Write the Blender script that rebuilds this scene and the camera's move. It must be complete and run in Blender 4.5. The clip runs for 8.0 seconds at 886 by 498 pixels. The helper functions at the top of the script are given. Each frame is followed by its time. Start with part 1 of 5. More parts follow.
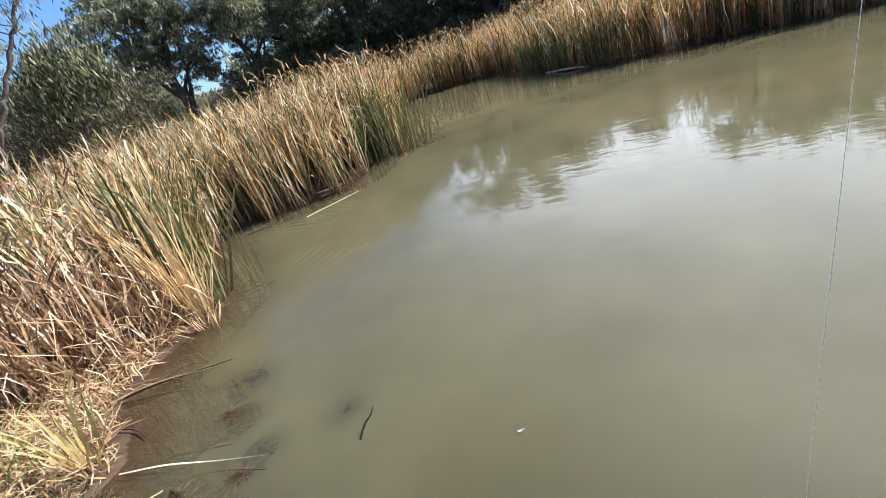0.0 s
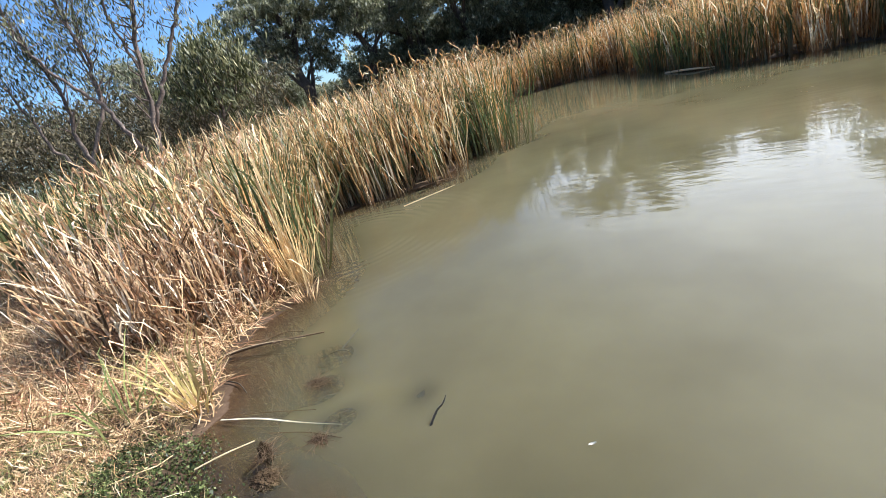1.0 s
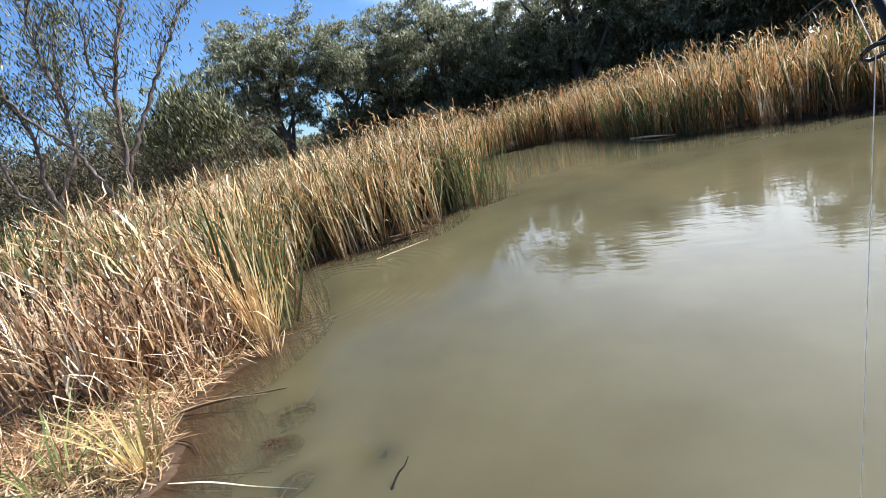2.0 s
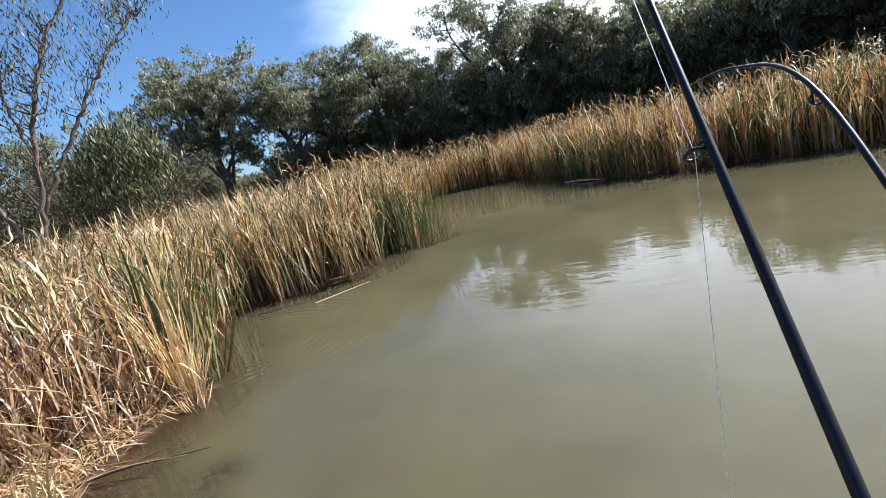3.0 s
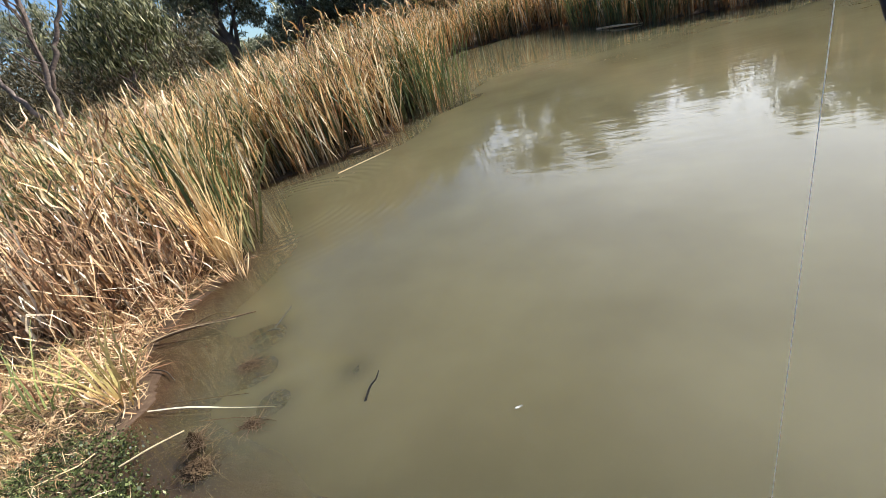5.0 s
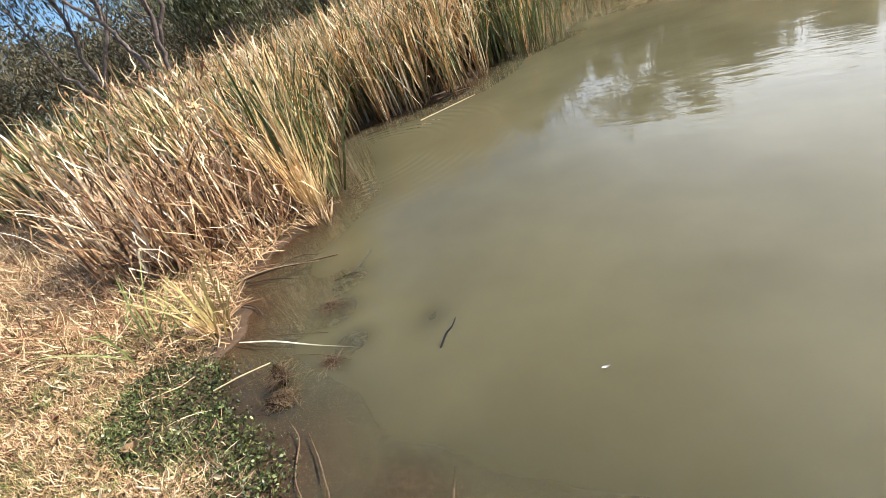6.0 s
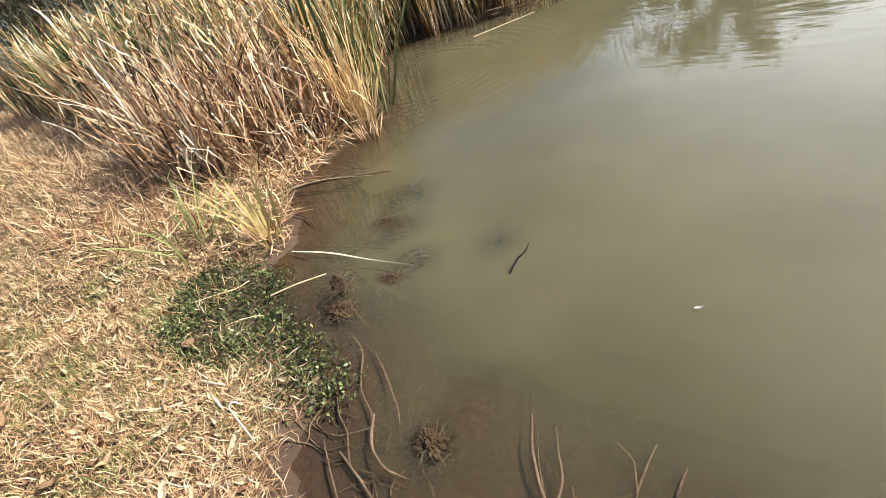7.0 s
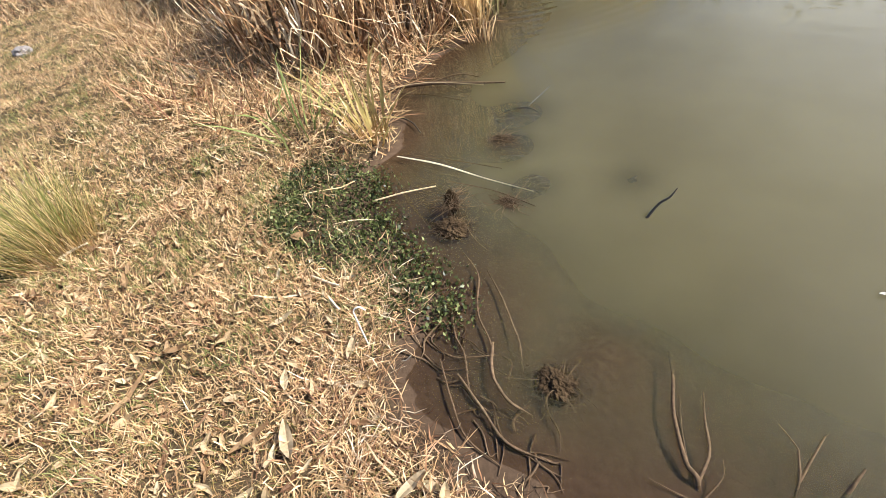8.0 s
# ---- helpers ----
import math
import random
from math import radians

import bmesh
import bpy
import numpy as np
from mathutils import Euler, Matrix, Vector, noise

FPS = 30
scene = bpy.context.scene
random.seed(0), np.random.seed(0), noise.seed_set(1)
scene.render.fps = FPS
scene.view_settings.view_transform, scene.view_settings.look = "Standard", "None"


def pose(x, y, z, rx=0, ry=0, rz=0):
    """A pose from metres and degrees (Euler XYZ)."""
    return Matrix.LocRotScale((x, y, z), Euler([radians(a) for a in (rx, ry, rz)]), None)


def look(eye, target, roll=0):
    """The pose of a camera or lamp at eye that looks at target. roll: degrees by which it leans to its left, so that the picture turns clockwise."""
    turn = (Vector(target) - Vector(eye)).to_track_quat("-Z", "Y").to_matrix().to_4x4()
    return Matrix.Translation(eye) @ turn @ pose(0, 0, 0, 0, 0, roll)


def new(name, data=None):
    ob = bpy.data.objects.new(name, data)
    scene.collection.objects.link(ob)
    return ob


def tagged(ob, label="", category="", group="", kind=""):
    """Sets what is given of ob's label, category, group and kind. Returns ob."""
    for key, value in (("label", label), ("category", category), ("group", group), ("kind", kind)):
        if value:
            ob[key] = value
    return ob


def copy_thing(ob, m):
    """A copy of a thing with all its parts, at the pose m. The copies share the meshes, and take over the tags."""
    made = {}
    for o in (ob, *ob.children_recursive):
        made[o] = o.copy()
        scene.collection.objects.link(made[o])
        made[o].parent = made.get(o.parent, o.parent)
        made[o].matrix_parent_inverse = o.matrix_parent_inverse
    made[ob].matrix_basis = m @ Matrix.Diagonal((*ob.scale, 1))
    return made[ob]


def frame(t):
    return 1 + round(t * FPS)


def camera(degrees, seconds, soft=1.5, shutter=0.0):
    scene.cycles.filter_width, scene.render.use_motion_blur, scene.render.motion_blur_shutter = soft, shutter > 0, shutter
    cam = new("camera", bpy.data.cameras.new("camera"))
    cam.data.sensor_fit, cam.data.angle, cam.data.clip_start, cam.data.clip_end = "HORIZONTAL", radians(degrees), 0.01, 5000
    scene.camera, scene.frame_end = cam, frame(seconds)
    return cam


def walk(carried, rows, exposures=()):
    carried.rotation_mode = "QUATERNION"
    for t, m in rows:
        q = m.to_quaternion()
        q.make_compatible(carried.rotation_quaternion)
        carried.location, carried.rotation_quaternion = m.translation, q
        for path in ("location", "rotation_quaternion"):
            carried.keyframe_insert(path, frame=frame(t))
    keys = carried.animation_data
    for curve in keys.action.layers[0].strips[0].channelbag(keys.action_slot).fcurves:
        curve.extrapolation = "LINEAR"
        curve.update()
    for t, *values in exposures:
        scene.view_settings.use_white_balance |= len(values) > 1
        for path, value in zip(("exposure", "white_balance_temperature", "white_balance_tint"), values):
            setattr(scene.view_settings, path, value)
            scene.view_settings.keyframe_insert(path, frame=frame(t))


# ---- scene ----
cam = camera(86.3, 8.0, soft=0.8)
PATH = [
    (0, (-0.613, 0.353, 1.58), (-1.163, 2.114, 0.808), -18.0),
    (0.5, (-0.601, 0.342, 1.59), (-1.372, 2.04, 0.867), -17.1),
    (1, (-0.581, 0.339, 1.583), (-1.489, 1.987, 0.904), -16.6),
    (1.2, (-0.576, 0.334, 1.591), (-1.511, 1.983, 0.952), -16.2),
    (2.3, (-0.499, 0.353, 1.585), (-1.208, 2.163, 1.116), -13.3),
    (2.5, (-0.476, 0.36, 1.57), (-1.136, 2.192, 1.117), -12.9),
    (3, (-0.449, 0.366, 1.618), (-1.007, 2.246, 1.223), -13.0),
    (3.5, (-0.472, 0.399, 1.58), (-0.936, 2.297, 1.155), -13.9),
    (4, (-0.45, 0.431, 1.584), (-0.843, 2.318, 1.05), -14.5),
    (4.5, (-0.457, 0.436, 1.577), (-0.954, 2.22, 0.821), -16.0),
    (5, (-0.494, 0.427, 1.603), (-1.213, 2.07, 0.718), -17.3),
    (5.2, (-0.495, 0.41, 1.607), (-1.301, 2.014, 0.724), -17.5),
    (6.3, (-0.609, 0.547, 1.45), (-1.688, 1.908, 0.459), -21.8),
    (6.5, (-0.649, 0.534, 1.444), (-1.738, 1.859, 0.415), -21.2),
    (7, (-0.859, 0.458, 1.441), (-1.948, 1.682, 0.294), -19.2),
    (7.5, (-1.075, 0.391, 1.441), (-2.207, 1.448, 0.175), -19.0),
    (8, (-1.23, 0.353, 1.452), (-2.387, 1.258, 0.095), -16.8),
]
EXPOSURES = [(0, 1.3, 5800, 10), (1.2, 1.36, 5850, 10), (2.4, 1.16, 5850, 10), (3.5, 1.04, 5900, 10), (4.5, 1.04, 6050, 10), (5.0, 1.2, 6150, 10), (6.4, 1.28, 6250, 10), (8, 1.13, 6400, 10)]
walk(cam, [(t, look(eye, target, roll)) for t, eye, target, roll in PATH], EXPOSURES)

# ---- world, sun, exposure ----
SUN_AZ, SUN_EL = 54.0, 44.0   # degrees from +y towards +x, and above the horizon
world = bpy.data.worlds.new("world")
scene.world = world
world.use_nodes = True
wn, wl = world.node_tree.nodes, world.node_tree.links
wn.clear()
w_out = wn.new("ShaderNodeOutputWorld")
w_bg = wn.new("ShaderNodeBackground")
w_bg.inputs["Strength"].default_value = 0.052
w_sky = wn.new("ShaderNodeTexSky")
w_sky.sky_type = "NISHITA"
w_sky.sun_disc = False
w_sky.sun_elevation = radians(SUN_EL)
w_sky.sun_rotation = radians(SUN_AZ)
w_sky.dust_density = 0.7
w_sky.ozone_density = 3.5
w_co = wn.new("ShaderNodeTexCoord")
w_map = wn.new("ShaderNodeMapping")
w_map.inputs["Location"].default_value = (0.35, 0.9, 0.2)
w_map.inputs["Scale"].default_value = (1.0, 1.0, 2.6)
w_map.inputs["Rotation"].default_value = (0, 0, radians(18))
w_noise = wn.new("ShaderNodeTexNoise")
w_noise.inputs["Scale"].default_value = 1.7
w_noise.inputs["Detail"].default_value = 6
w_noise.inputs["Roughness"].default_value = 0.58
w_ramp = wn.new("ShaderNodeValToRGB")
w_ramp.color_ramp.elements[0].position = 0.50
w_ramp.color_ramp.elements[1].position = 0.95
w_ramp.color_ramp.interpolation = "EASE"
w_mix = wn.new("ShaderNodeMixRGB")
w_mix.inputs["Color2"].default_value = (32.5, 33.0, 34.0, 1)
wl.new(w_co.outputs["Generated"], w_map.inputs["Vector"])
wl.new(w_map.outputs["Vector"], w_noise.inputs["Vector"])
w_dot = wn.new("ShaderNodeVectorMath")
w_dot.operation = "DOT_PRODUCT"
w_dot.inputs[1].default_value = (0.55, 0.78, 0.22)
w_add = wn.new("ShaderNodeMath")
w_add.operation = "MULTIPLY_ADD"
w_add.inputs[1].default_value = 1.0
wl.new(w_co.outputs["Generated"], w_dot.inputs[0])
wl.new(w_dot.outputs["Value"], w_add.inputs[0])
w_soft = wn.new("ShaderNodeMath")
w_soft.operation = "MULTIPLY"
w_soft.inputs[1].default_value = 0.5
wl.new(w_noise.outputs["Fac"], w_soft.inputs[0])
wl.new(w_soft.outputs[0], w_add.inputs[2])
w_sub = wn.new("ShaderNodeMath")
w_sub.operation = "SUBTRACT"
w_sub.inputs[1].default_value = 0.25
wl.new(w_add.outputs[0], w_sub.inputs[0])
wl.new(w_sub.outputs[0], w_ramp.inputs["Fac"])
wl.new(w_ramp.outputs["Color"], w_mix.inputs["Fac"])
w_tint = wn.new("ShaderNodeMixRGB")
w_tint.blend_type = "MULTIPLY"
w_tint.inputs["Fac"].default_value = 1.0
w_tint.inputs["Color2"].default_value = (1.12, 1.32, 1.5, 1)
wl.new(w_sky.outputs["Color"], w_tint.inputs["Color1"])
wl.new(w_tint.outputs["Color"], w_mix.inputs["Color1"])
wl.new(w_mix.outputs["Color"], w_bg.inputs["Color"])
wl.new(w_bg.outputs["Background"], w_out.inputs["Surface"])

sun_way = Vector((math.sin(radians(SUN_AZ)) * math.cos(radians(SUN_EL)), math.cos(radians(SUN_AZ)) * math.cos(radians(SUN_EL)), math.sin(radians(SUN_EL))))
sun_data = bpy.data.lights.new("sun", "SUN")
sun_data.energy, sun_data.angle, sun_data.color = 5.0, radians(0.55), (1.0, 0.965, 0.92)
sun = new("sun", sun_data)
sun.matrix_world = look(sun_way * 60, (0, 0, 0))

# ---- materials ----
def node_mat(name):
    m = bpy.data.materials.new(name)
    m.use_nodes = True
    m.node_tree.nodes.clear()
    return m, m.node_tree.nodes, m.node_tree.links


def ramp_node(nodes, stops, constant=False):
    r = nodes.new("ShaderNodeValToRGB")
    els = r.color_ramp.elements
    while len(els) < len(stops):
        els.new(0.5)
    for e, (p, c) in zip(els, stops):
        e.position, e.color = p, (*c, 1)
    if constant:
        r.color_ramp.interpolation = "CONSTANT"
    return r


def surface_mat(name, stops, scale=6.0, rough=0.8, bump=0.3, fine=40.0, metallic=0.0, coat=0.0, spec=0.5):
    """A rough surface whose colour runs through stops by noise at two scales, with relief."""
    m, n, l = node_mat(name)
    out, p = n.new("ShaderNodeOutputMaterial"), n.new("ShaderNodeBsdfPrincipled")
    co = n.new("ShaderNodeTexCoord")
    a, b = n.new("ShaderNodeTexNoise"), n.new("ShaderNodeTexNoise")
    a.inputs["Scale"].default_value, a.inputs["Detail"].default_value = scale, 6
    b.inputs["Scale"].default_value, b.inputs["Detail"].default_value = fine, 5
    mix = n.new("ShaderNodeMath")
    mix.operation = "MULTIPLY_ADD"
    mix.inputs[1].default_value = 0.45
    half = n.new("ShaderNodeMath")
    half.operation = "MULTIPLY"
    half.inputs[1].default_value = 0.55
    r = ramp_node(n, stops)
    bu = n.new("ShaderNodeBump")
    bu.inputs["Strength"].default_value = bump
    bu.inputs["Distance"].default_value = 0.01
    l.new(co.outputs["Object"], a.inputs["Vector"])
    l.new(co.outputs["Object"], b.inputs["Vector"])
    l.new(a.outputs["Fac"], half.inputs[0])
    l.new(b.outputs["Fac"], mix.inputs[0])
    l.new(half.outputs[0], mix.inputs[2])
    l.new(mix.outputs[0], r.inputs["Fac"])
    l.new(b.outputs["Fac"], bu.inputs["Height"])
    l.new(r.outputs["Color"], p.inputs["Base Color"])
    l.new(bu.outputs["Normal"], p.inputs["Normal"])
    p.inputs["Roughness"].default_value, p.inputs["Metallic"].default_value = rough, metallic
    p.inputs["Coat Weight"].default_value = coat
    p.inputs["Specular IOR Level"].default_value = spec
    l.new(p.outputs["BSDF"], out.inputs["Surface"])
    return m


def leafy_mat(name, stops, base_tint=None, translucent=0.3, rough=0.55, patch=1.2, spec=0.25):
    """Thin plant matter: one colour for each leaf by chance, patches, and light that shines through. base_tint: colour
    towards the foot; on the reeds it also holds painted shade.
    """
    m, n, l = node_mat(name)
    out, p, tr, mx = n.new("ShaderNodeOutputMaterial"), n.new("ShaderNodeBsdfPrincipled"), n.new("ShaderNodeBsdfTranslucent"), n.new("ShaderNodeMixShader")
    geo, co, no = n.new("ShaderNodeNewGeometry"), n.new("ShaderNodeTexCoord"), n.new("ShaderNodeTexNoise")
    no.inputs["Scale"].default_value, no.inputs["Detail"].default_value = patch, 3
    s1, s2 = n.new("ShaderNodeMath"), n.new("ShaderNodeMath")
    s1.operation, s2.operation = "MULTIPLY_ADD", "ADD"
    s1.inputs[1].default_value, s1.inputs[2].default_value = 0.7, -0.35
    l.new(co.outputs["Object"], no.inputs["Vector"])
    l.new(no.outputs["Fac"], s1.inputs[0])
    l.new(s1.outputs[0], s2.inputs[0])
    l.new(geo.outputs["Random Per Island"], s2.inputs[1])
    r = ramp_node(n, stops)
    l.new(s2.outputs[0], r.inputs["Fac"])
    last = r.outputs["Color"]
    fib = n.new("ShaderNodeTexNoise")
    fib.inputs["Scale"].default_value, fib.inputs["Detail"].default_value = 25, 4
    l.new(co.outputs["Object"], fib.inputs["Vector"])
    hv = n.new("ShaderNodeHueSaturation")
    vm = n.new("ShaderNodeMath")
    vm.operation = "MULTIPLY_ADD"
    vm.inputs[1].default_value, vm.inputs[2].default_value = 1.3, 0.35
    l.new(fib.outputs["Fac"], vm.inputs[0])
    l.new(vm.outputs[0], hv.inputs["Value"])
    l.new(last, hv.inputs["Color"])
    last = hv.outputs["Color"]
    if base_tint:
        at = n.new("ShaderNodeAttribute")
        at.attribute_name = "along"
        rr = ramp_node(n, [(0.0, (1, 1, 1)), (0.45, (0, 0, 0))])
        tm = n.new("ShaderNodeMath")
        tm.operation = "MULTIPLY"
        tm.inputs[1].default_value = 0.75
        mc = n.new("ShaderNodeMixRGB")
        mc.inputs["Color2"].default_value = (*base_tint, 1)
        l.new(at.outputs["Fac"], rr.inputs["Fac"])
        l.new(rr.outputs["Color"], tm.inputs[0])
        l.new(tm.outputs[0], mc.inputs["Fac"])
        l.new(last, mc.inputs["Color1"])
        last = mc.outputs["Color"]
    l.new(last, p.inputs["Base Color"])
    l.new(last, tr.inputs["Color"])
    p.inputs["Roughness"].default_value = rough
    p.inputs["Specular IOR Level"].default_value = spec
    mx.inputs["Fac"].default_value = translucent
    l.new(p.outputs["BSDF"], mx.inputs[1])
    l.new(tr.outputs["BSDF"], mx.inputs[2])
    l.new(mx.outputs["Shader"], out.inputs["Surface"])
    return m


STRAW = (0.66, 0.50, 0.27)
PALE = (0.80, 0.70, 0.48)
# reed base_tint: brown sheath colour, darkened further as painted shade low among the stems
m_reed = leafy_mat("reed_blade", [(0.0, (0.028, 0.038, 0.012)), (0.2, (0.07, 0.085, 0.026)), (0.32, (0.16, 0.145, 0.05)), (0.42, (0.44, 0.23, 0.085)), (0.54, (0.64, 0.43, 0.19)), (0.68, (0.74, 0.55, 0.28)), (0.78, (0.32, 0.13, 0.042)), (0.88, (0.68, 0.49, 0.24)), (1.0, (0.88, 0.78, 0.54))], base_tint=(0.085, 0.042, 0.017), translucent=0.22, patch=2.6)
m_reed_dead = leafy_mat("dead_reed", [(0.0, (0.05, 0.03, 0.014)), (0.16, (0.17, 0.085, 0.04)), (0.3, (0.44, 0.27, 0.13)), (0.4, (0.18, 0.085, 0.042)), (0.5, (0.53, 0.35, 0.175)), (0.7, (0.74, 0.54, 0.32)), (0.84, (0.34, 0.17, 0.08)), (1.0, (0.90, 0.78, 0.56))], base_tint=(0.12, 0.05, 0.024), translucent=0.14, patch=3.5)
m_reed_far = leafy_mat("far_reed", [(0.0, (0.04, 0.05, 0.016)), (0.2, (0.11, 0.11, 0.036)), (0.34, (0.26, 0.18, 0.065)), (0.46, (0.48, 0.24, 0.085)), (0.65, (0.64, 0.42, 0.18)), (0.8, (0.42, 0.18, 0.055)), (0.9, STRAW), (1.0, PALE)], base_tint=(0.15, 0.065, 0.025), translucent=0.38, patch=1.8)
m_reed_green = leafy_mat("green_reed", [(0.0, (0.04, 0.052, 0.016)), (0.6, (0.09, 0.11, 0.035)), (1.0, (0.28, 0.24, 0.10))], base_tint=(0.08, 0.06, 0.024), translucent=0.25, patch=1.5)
m_flake = leafy_mat("pale_flake", [(0.0, (0.55, 0.42, 0.25)), (1.0, (0.82, 0.74, 0.56))], translucent=0.05, patch=9)
m_straw = leafy_mat("dry_grass", [(0.0, (0.13, 0.11, 0.04)), (0.15, (0.30, 0.165, 0.075)), (0.38, (0.52, 0.34, 0.165)), (0.7, (0.78, 0.575, 0.335)), (0.84, (0.38, 0.20, 0.105)), (1.0, (0.17, 0.08, 0.042))], translucent=0.13, patch=1.6)
m_green_grass = leafy_mat("green_grass", [(0.0, (0.09, 0.13, 0.035)), (0.5, (0.20, 0.24, 0.075)), (1.0, (0.42, 0.38, 0.15))], translucent=0.25)
m_tussock = leafy_mat("tussock_grass", [(0.0, (0.09, 0.11, 0.026)), (0.35, (0.20, 0.20, 0.055)), (0.6, (0.42, 0.32, 0.12)), (1.0, (0.62, 0.47, 0.23))], base_tint=(0.30, 0.12, 0.04), translucent=0.25)
m_weed = leafy_mat("water_weed", [(0.0, (0.016, 0.022, 0.006)), (0.5, (0.045, 0.058, 0.016)), (0.88, (0.11, 0.125, 0.04)), (1.0, (0.24, 0.25, 0.10))], translucent=0.2, rough=0.4, patch=6)
m_litter = leafy_mat("leaf_litter", [(0.0, (0.24, 0.13, 0.07)), (0.25, (0.42, 0.27, 0.14)), (0.55, (0.58, 0.43, 0.25)), (1.0, (0.74, 0.63, 0.43))], translucent=0.1, rough=0.6, patch=3)
m_gum_leaf = leafy_mat("gum_leaf", [(0.0, (0.07, 0.078, 0.04)), (0.45, (0.165, 0.17, 0.09)), (0.8, (0.31, 0.305, 0.18)), (1.0, (0.52, 0.50, 0.36))], translucent=0.55, spec=0.5, rough=0.36, patch=0.5)
m_bush_leaf = leafy_mat("bush_leaf", [(0.0, (0.032, 0.037, 0.014)), (0.5, (0.085, 0.09, 0.036)), (1.0, (0.31, 0.29, 0.15))], translucent=0.28, rough=0.42, patch=2.4)
m_scrub_leaf = leafy_mat("scrub_leaf", [(0.0, (0.035, 0.032, 0.018)), (0.5, (0.07, 0.06, 0.03)), (1.0, (0.14, 0.11, 0.055))], translucent=0.2, rough=0.6, patch=0.8)
m_bark_dark = surface_mat("dark_bark", [(0.3, (0.03, 0.024, 0.018)), (0.6, (0.08, 0.06, 0.045)), (0.8, (0.16, 0.13, 0.10))], 3, 0.9, 0.6, 30)
m_bark_pale = surface_mat("pale_bark", [(0.35, (0.045, 0.032, 0.025)), (0.5, (0.12, 0.085, 0.065)), (0.7, (0.30, 0.22, 0.17))], 4, 0.8, 0.4, 30)
m_wet_wood = surface_mat("wet_wood", [(0.35, (0.05, 0.032, 0.018)), (0.55, (0.11, 0.07, 0.04)), (0.75, (0.20, 0.135, 0.08))], 14, 0.75, 0.5, 80, spec=0.1)
m_black_wood = surface_mat("black_wet_wood", [(0.3, (0.012, 0.01, 0.008)), (0.7, (0.04, 0.032, 0.022))], 20, 0.4, 0.4, 90)
m_clod = surface_mat("muddy_clod", [(0.3, (0.018, 0.011, 0.006)), (0.55, (0.05, 0.031, 0.015)), (0.75, (0.13, 0.09, 0.045))], 18, 0.85, 0.9, 90, spec=0.1)
m_white_scrap = surface_mat("white_scrap", [(0.3, (0.6, 0.58, 0.52)), (0.7, (0.82, 0.80, 0.75))], 20, 0.6, 0.2, 80)
m_blank = surface_mat("rod_blank", [(0.3, (0.010, 0.010, 0.011)), (0.7, (0.022, 0.022, 0.025))], 60, 0.35, 0.03, 300, spec=0.2)
m_brown_wrap = surface_mat("brown_wrap", [(0.3, (0.13, 0.05, 0.025)), (0.7, (0.24, 0.10, 0.05))], 60, 0.22, 0.1, 300, coat=0.5)
m_cork = surface_mat("cork_grip", [(0.35, (0.05, 0.03, 0.012)), (0.5, (0.20, 0.12, 0.05)), (0.75, (0.30, 0.19, 0.09))], 60, 0.75, 0.5, 220)
m_rubber = surface_mat("black_collar", [(0.3, (0.012, 0.012, 0.012)), (0.7, (0.03, 0.03, 0.03))], 60, 0.45, 0.1, 200)
m_gold = surface_mat("gold_thread", [(0.3, (0.55, 0.36, 0.10)), (0.7, (0.7, 0.5, 0.2))], 80, 0.3, 0.1, 300, metallic=0.8)
m_ring = surface_mat("guide_ring", [(0.3, (0.02, 0.02, 0.022)), (0.7, (0.05, 0.05, 0.05))], 80, 0.25, 0.05, 300, metallic=0.6)
m_print = surface_mat("pale_print", [(0.3, (0.55, 0.55, 0.55)), (0.7, (0.7, 0.7, 0.7))], 80, 0.3, 0.05, 300)
m_red_print = surface_mat("red_print", [(0.3, (0.35, 0.05, 0.03)), (0.7, (0.5, 0.08, 0.05))], 80, 0.3, 0.05, 300)
m_blue_print = surface_mat("blue_print", [(0.3, (0.03, 0.30, 0.6)), (0.7, (0.06, 0.45, 0.8))], 80, 0.3, 0.05, 300)
m_line = surface_mat("fishing_line", [(0.3, (0.82, 0.82, 0.78)), (0.7, (0.9, 0.9, 0.86))], 80, 0.2, 0.0, 300)


